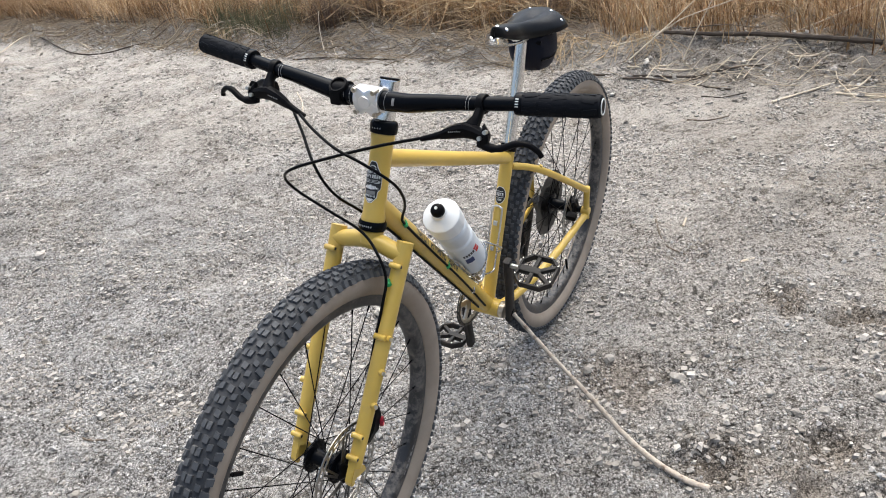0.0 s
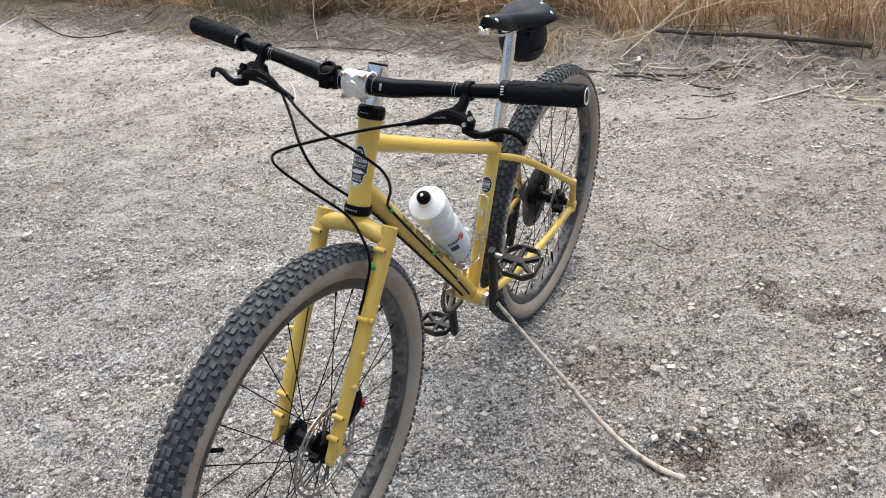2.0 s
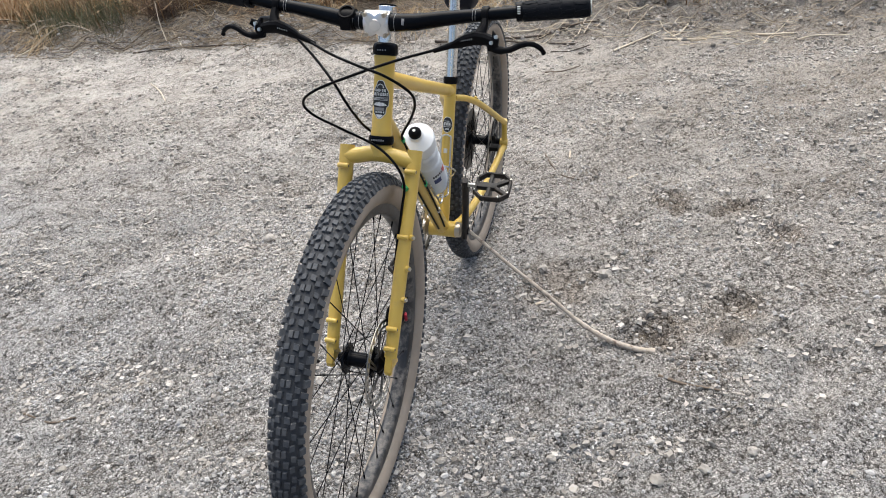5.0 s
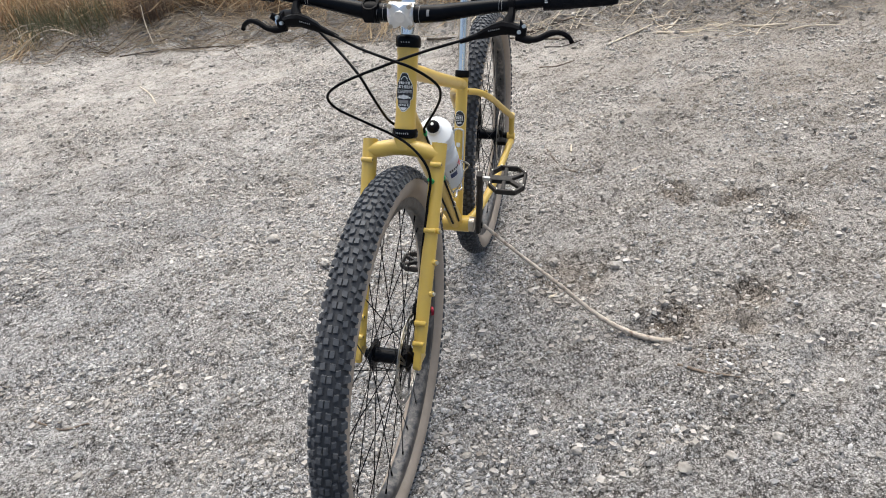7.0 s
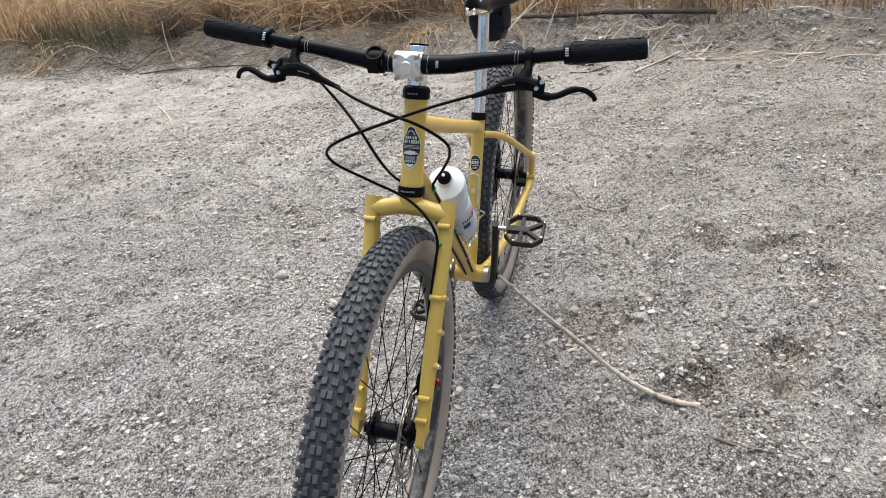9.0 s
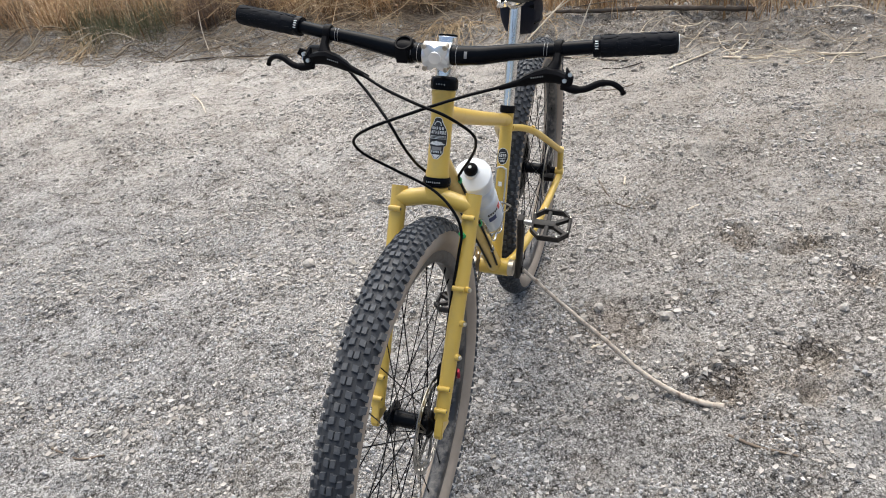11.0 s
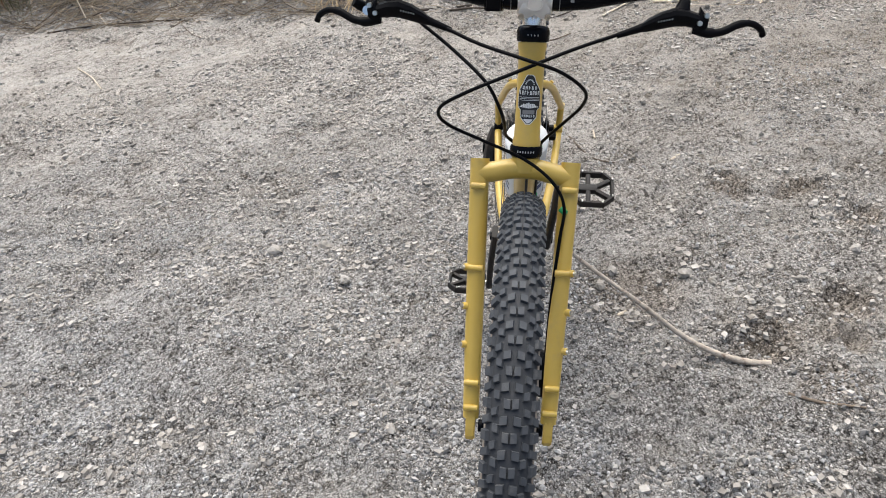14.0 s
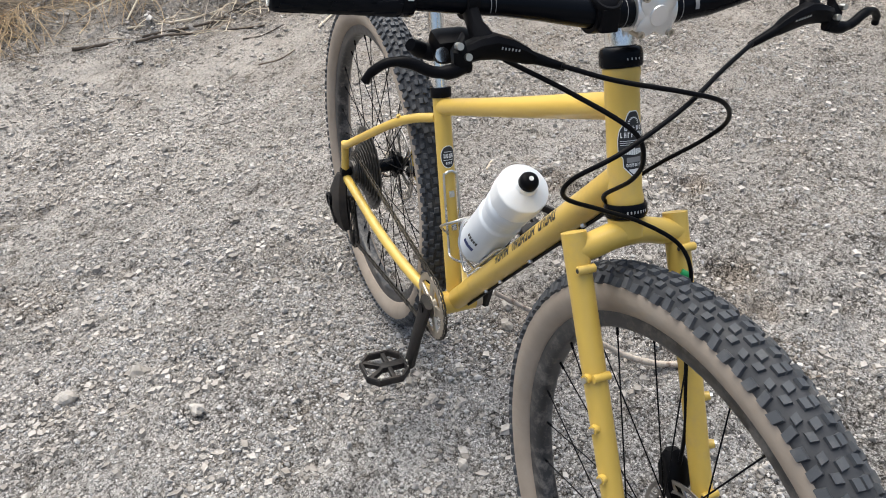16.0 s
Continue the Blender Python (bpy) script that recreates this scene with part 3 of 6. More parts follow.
def stone(x, y, r, k):
    bm = bmesh.new()
    bmesh.ops.create_icosphere(bm, subdivisions=2, radius=1.0)
    rr = random.Random(k)
    off = V(rr.uniform(0, 90), rr.uniform(0, 90), rr.uniform(0, 90))
    for v in bm.verts:
        n = noise.noise(v.co * 1.3 + off) * 0.5 + noise.noise(v.co * 3.1 + off) * 0.28
        v.co = v.co * (1 + n)
        v.co.z *= 0.80
    bmesh.ops.scale(bm, vec=(r * 1.15, r * 0.9, r), verts=bm.verts[:])
    ob = link("stone", bm, STONE, smooth=False)
    ob.matrix_basis = pose(x, y, float(height(x, y)) + 0.42 * r, 0, 0, rr.uniform(0, 360))
    return tagged(ob, "rounded grey stone half sunk in the gravel", "stone", "loose stones on the track")


STONES = [(0.084, 1.781, 15), (0.685, 1.816, 13), (0.369, 1.759, 14), (0.407, 1.72, 16), (0.501, 1.634, 11), (0.556, 1.598, 22), (0.603, 1.542, 13), (0.404, 1.389, 13), (0.679, 1.381, 14),
          (0.786, 1.413, 12), (0.614, 1.415, 11), (0.676, 1.452, 11), (0.759, 1.494, 12), (0.134, 1.352, 13), (0.485, 1.301, 9), (1.008, 1.43, 17), (0.851, 1.408, 16), (0.334, 1.675, 14),
          (-1.679, 2.995, 24), (-1.033, 1.532, 14), (-1.354, 2.932, 16), (-1.168, 2.263, 13), (-1.029, 1.968, 10), (-0.225, 2.353, 22), (-0.363, 2.433, 22), (-0.236, 2.130, 20),
          (-0.038, 1.565, 14), (-0.352, 1.54, 15), (0.258, 0.847, 18), (0.375, 0.837, 15)]
for k, (x, y, r) in enumerate(STONES):
    stone(x, y, r * 0.00085, k)
rr = random.Random(21)
for k in range(60):
    x, y = rr.uniform(-2.2, 2.4), rr.uniform(0.55, 4.6)
    if min((x - a) ** 2 + (y - b) ** 2 for a, b, c in REST) > 0.01:
        stone(x, y, rr.uniform(0.006, 0.012), 100 + k)


# ---- bike ----
FWD, LEFT, UP, FOOT = V(-0.5578, -0.8300, 0.0), V(0.8243, -0.5539, -0.1172), V(0.0973, -0.0654, 0.9931), V(-0.0255, 1.5393, 0.0)
BIKE = Matrix((FWD, LEFT, UP)).transposed().to_4x4()
BIKE.translation = FOOT
bike = tagged(new("mountain_bike"), "yellow rigid mountain bike with tan-wall tyres propped by a stick", "bicycle")
bike.matrix_basis = BIKE

AXF, AXR, BB = V(0.505, 0.002, 0.374), V(-0.616, 0, 0.357), V(-0.152, 0, 0.300)
H0, H1 = V(0.297, 0, 0.774), V(0.236, 0, 0.938)
HD = (H1 - H0).normalized()
HN = V(HD.z, 0, -HD.x)
S1 = V(-0.269, 0, 0.685)
SD = (S1 - BB).normalized()


def rod(name, pts, r, material, parent, label="", seg=20):
    return part(name, tube(bmesh.new(), pts, r, seg), material, parent, label)


# frame tubes
head_tube = part("head_tube", lathe(bmesh.new(), [(0.017, 0.006), (0.0212, 0.006), (0.0216, 0.012), (0.0199, 0.020), (0.0195, 0.08), (0.0199, 0.146), (0.0216, 0.154), (0.0212, 0.160), (0.017, 0.160)], H0, HD, 36), YELLOW, bike)
part("lower_headset_cup", lathe(bmesh.new(), [(0.018, -0.010), (0.0235, -0.010), (0.0252, -0.006), (0.0252, 0.003), (0.0235, 0.0065), (0.018, 0.0065)], H0, HD, 36), GLOSS, bike)
part("upper_headset_cup", lathe(bmesh.new(), [(0.014, 0.160), (0.0230, 0.161), (0.0245, 0.164), (0.0245, 0.176), (0.0228, 0.181), (0.0205, 0.183), (0.014, 0.183)], H0, HD, 36), GLOSS, bike)
bm = bmesh.new()
for k in range(7):
    patch(bm, H0, HD, HN, 0.0256, -0.0032, 0.0000, 0.0008, 1, 1, -0.5 + 0.16 * k)
part("headset_print", bm, LIGHTGREY, head_tube, "pale lettering bars")
bm = bmesh.new()
for k in range(0, 7, 2):
    patch(bm, H0, HD, HN, 0.0249, 0.1685, 0.1708, 0.0007, 1, 1, -0.3 + 0.1 * k)
part("headset_print", bm, LIGHTGREY, head_tube, "pale lettering bars")
top_tube = rod("top_tube", [H0 + HD * 0.118, V(0.0, 0, 0.772), S1 - SD * 0.026], [0.0165, 0.0150, 0.0145], YELLOW, bike, seg=28)
D0, D1 = H0 + HD * 0.034 + V(-0.0016, 0, 0.0014), BB + V(0.004, 0, 0.006)
down_tube = rod("down_tube", [D0, D1], 0.0198, YELLOW, bike, seg=28)
seat_tube = rod("seat_tube", [BB, S1 - SD * 0.004], 0.0158, YELLOW, bike, seg=28)
part("bottom_bracket_shell", lathe(bmesh.new(), [(0.017, -0.0365), (0.0225, -0.0365), (0.0225, 0.0365), (0.017, 0.0365)], BB, (0, 1, 0), 32), YELLOW, bike)
part("bottom_bracket_cup", lathe(bmesh.new(), [(0.012, 0.0365), (0.0205, 0.0365), (0.0215, 0.040), (0.0205, 0.050), (0.012, 0.050)], BB, (0, 1, 0), 24), BRONZE, bike)
part("seat_collar", lathe(bmesh.new(), [(0.0135, -0.008), (0.0180, -0.008), (0.0190, -0.006), (0.0190, 0.008), (0.0180, 0.010), (0.0135, 0.010)], S1, SD, 28), BLACK, bike)
for sgn in (1, -1):
    rod("seat_stay", spline([S1 - SD * 0.046 + V(-0.006, sgn * 0.010, 0), V(-0.318, sgn * 0.034, 0.617), V(-0.40, sgn * 0.055, 0.568), V(-0.607, sgn * 0.086, 0.428)], 6), 0.0088, YELLOW, bike)
    rod("chain_stay", spline([BB + V(-0.012, sgn * 0.026, 0), V(-0.24, sgn * 0.047, 0.300), V(-0.40, sgn * 0.068, 0.312), V(-0.615, sgn * 0.084, 0.345)], 6), [0.0112] * 9 + [0.0108] * 5 + [0.0100] * 5, YELLOW, bike)
    drop = part("dropout", tube(bmesh.new(), [V(-0.604, sgn * 0.086, 0.438), V(-0.611, sgn * 0.085, 0.395), V(-0.622, sgn * 0.083, 0.332)], [0.0092, 0.0085, 0.0100], 14), YELLOW, bike)
    part("axle_nut", lathe(bmesh.new(), [(0.004, -0.012), (0.011, -0.012), (0.012, -0.008), (0.012, 0.008), (0.010, 0.012), (0.004, 0.012)], AXR + V(0, sgn * 0.083, 0), (0, 1, 0), 16), YELLOW if sgn > 0 else BLACK, drop)
    part("rack_boss", tube(bmesh.new(), [V(-0.352, sgn * 0.044, 0.600), V(-0.354, sgn * 0.050, 0.610)], 0.0045, 10), YELLOW, bike)
rod("stay_bridge", [V(-0.345, -0.042, 0.600), V(-0.345, 0.042, 0.600)], 0.006, YELLOW, bike)

# badges and lettering
def shield(v):
    """Half width of the head badge: a domed shield over a narrower scroll."""
    return float(np.interp(-v, [-0.0365, -0.034, -0.026, -0.016, -0.006, 0.008, 0.0125, 0.0135, 0.025, 0.029, 0.0350], [0.0034, 0.0060, 0.0092, 0.0160, 0.0182, 0.0180, 0.0168, 0.0128, 0.0122, 0.0084, 0.0028]))


def letters(bm, o, axis, ref, r, v0, v1, h, n, seed):
    """A row of plain bars the size of lettering: each one or two strokes wide."""
    rl = random.Random(seed)
    for q in range(n):
        c = (2 * (q + 0.5) / n - 1) * h
        w = h / n
        patch(bm, o, axis, ref, r, v0, v1, w * 0.26, 2, 1, (c - w * 0.38) / r)
        if rl.random() < 0.75:
            patch(bm, o, axis, ref, r, v0, v1, w * 0.20, 2, 1, (c + w * 0.42) / r)
        m = v0 + (v1 - v0) * rl.choice((0.05, 0.42, 0.75))
        patch(bm, o, axis, ref, r, m, m + (v1 - v0) * 0.2, w * 0.45, 2, 1, c / r)


BC = H0 + HD * 0.076
badge = part("head_badge", patch(bmesh.new(), BC, HD, HN, 0.0203, -0.0350, 0.0365, shield, 10, 36), INK, head_tube, "black and white shield badge")
bm = bmesh.new()
for k in range(9):
    a = math.pi * (k + 0.5) / 9
    patch(bm, BC, HD, HN, 0.0207, 0.0225 + 0.0075 * math.sin(a) - 0.0006, 0.0225 + 0.0075 * math.sin(a) + 0.0006, 0.0012, 2, 1, -0.0062 * math.cos(a) / 0.0207)
letters(bm, BC, HD, HN, 0.0207, 0.0158, 0.0208, 0.0118, 5, 1)
letters(bm, BC, HD, HN, 0.0207, 0.0080, 0.0140, 0.0164, 8, 2)
letters(bm, BC, HD, HN, 0.0207, -0.0252, -0.0215, 0.0104, 6, 3)
for v in (0.0040, 0.0018, -0.0004):
    patch(bm, BC, HD, HN, 0.0207, v, v + 0.0006, 0.0162, 8, 1)
patch(bm, BC, HD, HN, 0.0207, -0.0340, -0.0280, lambda v: 0.0015 + 0.0055 * min(1.0, (v + 0.0345) / 0.0055), 6, 4)
for k in range(11):
    u = (k - 5) / 5.5
    patch(bm, BC, HD, HN, 0.0207, -0.0100 - 0.002 * (1 - abs(u)), -0.0098 + 0.0062 * (1 - u * u) * (0.75 + 0.25 * ((k * 7) % 3) / 2), 0.0012, 2, 1, u * 0.0150 / 0.0207)
part("badge_print", bm, WHITE, badge, "white bars")
part("badge_panel", patch(bmesh.new(), BC, HD, HN, 0.0207, -0.0205, -0.0145, 0.0092, 6, 1), PALE, badge, "grey panel")
bm = bmesh.new()
patch(bm, BC, HD, HN, 0.02015, -0.0360, 0.0375, lambda v: shield(v * 0.97) + 0.0008, 10, 36)
part("badge_border", bm, WHITE, head_tube, "thin white border")
SC = BB + SD * 0.288
SN = V(SD.z, 0, -SD.x)
seat_badge = part("seat_badge", patch(bmesh.new(), SC, SD, SN, 0.0163, -0.0195, 0.0195, lambda v: 0.0138 * math.sqrt(max(0.03, 1 - (v / 0.0200) ** 2)), 8, 14), INK, seat_tube, "small black and white badge")
bm = bmesh.new()
for v0, v1, h in ((0.009, 0.010, 0.008), (-0.002, 0.006, 0.010), (-0.006, -0.005, 0.010), (-0.0135, -0.009, 0.006)):
    if v1 - v0 < 0.002:
        patch(bm, SC, SD, SN, 0.0167, v0, v1, h, 6, 1)
    else:
        letters(bm, SC, SD, SN, 0.0167, v0, v1, h, 4, 7)
part("badge_print", bm, WHITE, seat_badge, "white bars")
part("badge_border", patch(bmesh.new(), SC, SD, SN, 0.01605, -0.0208, 0.0208, lambda v: 0.0150 * math.sqrt(max(0.03, 1 - (v / 0.0213) ** 2)), 8, 14), WHITE, seat_tube, "thin white border")
DD = (D1 - D0).normalized()
DN = V(-DD.z, 0, DD.x)
DN = DN if DN.z > 0 else -DN
for sgn in (1, -1):
    bm = bmesh.new()
    rr = random.Random(4)
    v = 0.150
    for q in range(19):
        w = rr.uniform(0.0105, 0.0145)
        if q not in (5, 13):
            patch(bm, D0, DD, V(0, 0.90 * sgn, 0) + DN * 0.42, 0.0201, v, v + w * 0.30, 0.0075, 4, 1)
            patch(bm, D0, DD, V(0, 0.90 * sgn, 0) + DN * 0.42, 0.0201, v + w * 0.30, v + w * 0.72, 0.0022, 2, 1, 0.28 * rr.choice((-1, 0, 1)))
            patch(bm, D0, DD, V(0, 0.90 * sgn, 0) + DN * 0.42, 0.0201, v + w * 0.66, v + w * 0.84, 0.0070, 4, 1)
        v += w
    part("tube_lettering", bm, INK, down_tube, "black bars of lettering")

# fork
FT, FB = V(0.302, 0.0705, 0.757), V(0.513, 0.062, 0.384)
fork = part("fork_crown", tube(bmesh.new(), spline([V(0.3125, -0.0705, 0.737), V(0.3115, -0.048, 0.740), V(0.3095, -0.018, 0.746), V(0.3095, 0.018, 0.746), V(0.3115, 0.048, 0.740), V(0.3125, 0.0705, 0.737)], 4), 0.0160, 20), YELLOW, bike)
part("crown_race", lathe(bmesh.new(), [(0.012, -0.036), (0.0205, -0.034), (0.0215, -0.012), (0.012, -0.010)], H0, HD, 30), YELLOW, fork)
# black disc paints the dark inside of the drilled hole
part("crown_hole", lathe(bmesh.new(), [(0.0005, 0.0), (0.0035, 0.0), (0.0035, 0.0006), (0.0005, 0.0006)], V(0.309, 0, 0.748) + HN * 0.0168, HN, 14), INK, fork, "black disc for a drilled hole")
LD = (FB - FT).normalized()
for sgn in (1, -1):
    a, b = V(FT.x, sgn * FT.y, FT.z), V(FB.x, sgn * FB.y, FB.z)
    d = (b - a).normalized()
    n = V(-d.z, 0, d.x)
    n = n if n.x > 0 else -n
    leg = part("fork_leg", tube(bmesh.new(), [a, a + (b - a) * 0.3, a + (b - a) * 0.75, b - (b - a) * 0.03], [0.0150, 0.0148, 0.0138, 0.0128], 22), YELLOW, bike)
    bm = bmesh.new()
    outline = [(-0.016, -0.0125), (0.004, -0.0128), (0.016, -0.0115), (0.023, -0.006), (0.024, 0.000), (0.019, 0.003), (0.014, 0.001), (0.010, 0.005), (0.006, 0.018), (0.001, 0.031), (-0.003, 0.033), (-0.008, 0.028), (-0.016, 0.0125)]
    sides = [[bm.verts.new(b + d * u - n * w + V(0, e * 0.0075, 0)) for u, w in outline] for e in (-1, 1)]
    for k in range(len(outline)):
        q = (k + 1) % len(outline)
        bm.faces.new((sides[0][k], sides[0][q], sides[1][q], sides[1][k]))
    bm.faces.new(sides[0][::-1])
    bm.faces.new(sides[1])
    bmesh.ops.recalc_face_normals(bm, faces=bm.faces[:])
    bmesh.ops.bevel(bm, geom=[e for e in bm.edges if abs((e.verts[0].co - e.verts[1].co).y) < 0.001], offset=0.0018, segments=2, affect='EDGES')
    part("dropout", bm, YELLOW, leg, smooth=False)
    for f in (0.10, 0.83, 0.925):
        p = a + (b - a) * f + n * (0.0165 if f < 0.5 else 0.0150)
        part("fork_boss", lathe(bmesh.new(), [(0.0005, -0.0115), (0.0042, -0.0115), (0.0052, -0.0105), (0.0052, 0.0105), (0.0042, 0.0115), (0.0005, 0.0115)], p, (0, 1, 0), 14), YELLOW, leg)
        for e in (1, -1):
            # black disc on each end paints the dark of the bore
            part("boss_hole", lathe(bmesh.new(), [(0.0005, 0.0), (0.0028, 0.0), (0.0028, 0.0006), (0.0005, 0.0006)], p + V(0, 0.0113 * e, 0), (0, e, 0), 10), INK, leg, "black disc for a threaded hole")
    for f in (0.40, 0.545, 0.69):
        p = a + (b - a) * f
        o2 = V(0, sgn, 0) * 0.9 + n * 0.4
        part("cage_boss", tube(bmesh.new(), [p + o2 * 0.010, p + o2 * 0.0205], [0.0064, 0.0056], 12), YELLOW, leg)
        part("boss_bolt", tube(bmesh.new(), [p + o2 * 0.020, p + o2 * 0.0240], 0.0038, 8), STEEL, leg)
        if f == 0.40:
            part("fork_boss", tube(bmesh.new(), [p + n * 0.0145 + V(0, -0.011, 0), p + n * 0.0145 + V(0, 0.011, 0)], 0.0052, 12), YELLOW, leg)
cal = bmesh.new()
CC = V(0.437, 0.052, 0.440)
loft(cal, [(CC - LD * 0.034, V(0.006, 0, 0.003), V(0, 0.008, 0)), (CC - LD * 0.028, V(0.010, 0, 0.005), V(0, 0.012, 0)), (CC - LD * 0.016, V(0.014, 0, 0.008), V(0, 0.017, 0)), (CC + LD * 0.012, V(0.015, 0, 0.008), V(0, 0.018, 0)), (CC + LD * 0.022, V(0.010, 0, 0.006), V(0, 0.014, 0)), (CC + LD * 0.040, V(0.008, 0, 0.004), V(0, 0.009, 0))])
caliper = part("brake_caliper", cal, BLACK, bike)
part("caliper_bleed_cap", lathe(bmesh.new(), [(0.0045, 0.0), (0.0095, 0.0), (0.0100, 0.002), (0.0095, 0.006), (0.0070, 0.006), (0.0060, 0.003), (0.002, 0.003)], CC + V(-0.013, 0.0155, -0.004), V(-0.45, 0.9, 0), 20), CRIMSON, caliper, "red anodised cap")
cal = bmesh.new()
box(cal, 0.030, 0.018, 0.022, frame_of(V(-0.560, 0.062, 0.362), V(-0.9, 0, 0.3), V(0, 1, 0)), 0.006)
part("brake_caliper", cal, BLACK, bike)


# wheels
RT, RC, TW = 0.385, 0.3500, 0.0308


def torus_profile(a0, a1, n, r=TW):
    return [(RC + r * math.cos(radians(a0 + (a1 - a0) * i / n)), 1.02 * r * math.sin(radians(a0 + (a1 - a0) * i / n))) for i in range(n + 1)]


def knob(bm, ang, lat, ln, wd, hgt, skew=0.0):
    """One tread block at an angle round the wheel and an angle across the tyre."""
    base, top = [], []
    for layer, rad, k in ((base, TW - 0.001, 1.0), (top, TW + hgt, 0.82)):
        for su, sv in ((-1, -1), (1, -1), (1, 1), (-1, 1)):
            th = radians(lat) + sv * k * wd / 2 / TW
            ph = ang + su * k * ln / 2 / RT + skew * sv * wd / RT
            rr2 = RC + rad * math.cos(th)
            layer.append(bm.verts.new((rr2 * math.cos(ph), rad * 1.02 * math.sin(th), rr2 * math.sin(ph))))
    bm.faces.new(top)
    for i in range(4):
        bm.faces.new((base[i], base[(i + 1) % 4], top[(i + 1) % 4], top[i]))


def tyre(wheel):
    bm = bmesh.new()
    prof = torus_profile(-66, 66, 14)
    inner = [(r - 0.004, h * 0.97) for r, h in reversed(prof)]
    lathe(bm, prof + inner, seg=120, closed=True)
    part("tyre", bm, CASING, wheel, "dark rubber tyre casing")
    bm = bmesh.new()
    n = 62
    for i in range(n):
        a, p = 2 * math.pi * i / n, 2 * math.pi / n
        for sgn in (1, -1):
            knob(bm, a, 8.0 * sgn, 0.0130, 0.0078, 0.0044, 0.06 * sgn)
            knob(bm, a + p * 0.50, 13.5 * sgn, 0.0118, 0.0092, 0.0044, -0.08 * sgn)
            knob(bm, a + p * 0.27, 30 * sgn, 0.0110, 0.0080, 0.0042, 0.12 * sgn)
            knob(bm, a + p * 0.77, 34 * sgn, 0.0105, 0.0080, 0.0042, -0.12 * sgn)
            knob(bm, a + p * 0.05, 59 * sgn, 0.0140, 0.0110, 0.0052, 0.10 * sgn)
            knob(bm, a + p * 0.55, 55 * sgn, 0.0112, 0.0135, 0.0050, -0.10 * sgn)
    bmesh.ops.recalc_face_normals(bm, faces=bm.faces[:])
    tagged(part("tread", bm, TREAD, wheel, smooth=False), "dusty grey-black rubber tread blocks", kind="stuff")
    for sgn in (1, -1):
        bm = bmesh.new()
        prof = torus_profile(64 * sgn, 148 * sgn, 10, TW * 0.995)
        lathe(bm, prof + [(r, h - 0.002 * sgn) for r, h in reversed(prof)], seg=96, closed=True)
        part("sidewall", bm, WALL, wheel, "tan gum sidewall")


SPOKES = {}


def spoke_mesh(kind, flange_y, flange_r, lead):
    key = (kind, flange_y, lead)
    if key not in SPOKES:
        bm = bmesh.new()
        sgn = 1 if flange_y > 0 else -1
        a0 = radians(62) * lead
        p0 = V(flange_r * math.cos(a0), flange_y + 0.002 * lead, flange_r * math.sin(a0))
        p1 = V(0.3020, 0.003 * sgn, 0)
        tube(bm, [p0, p1], 0.00105, 6)
        tube(bm, [p1 + (p0 - p1).normalized() * 0.012, p1], 0.0020, 6)
        me = bpy.data.meshes.new("spoke")
        bm.to_mesh(me)
        bm.free()
        me.materials.append(BLACK)
        me.shade_smooth()
        SPOKES[key] = me
    return SPOKES[key]


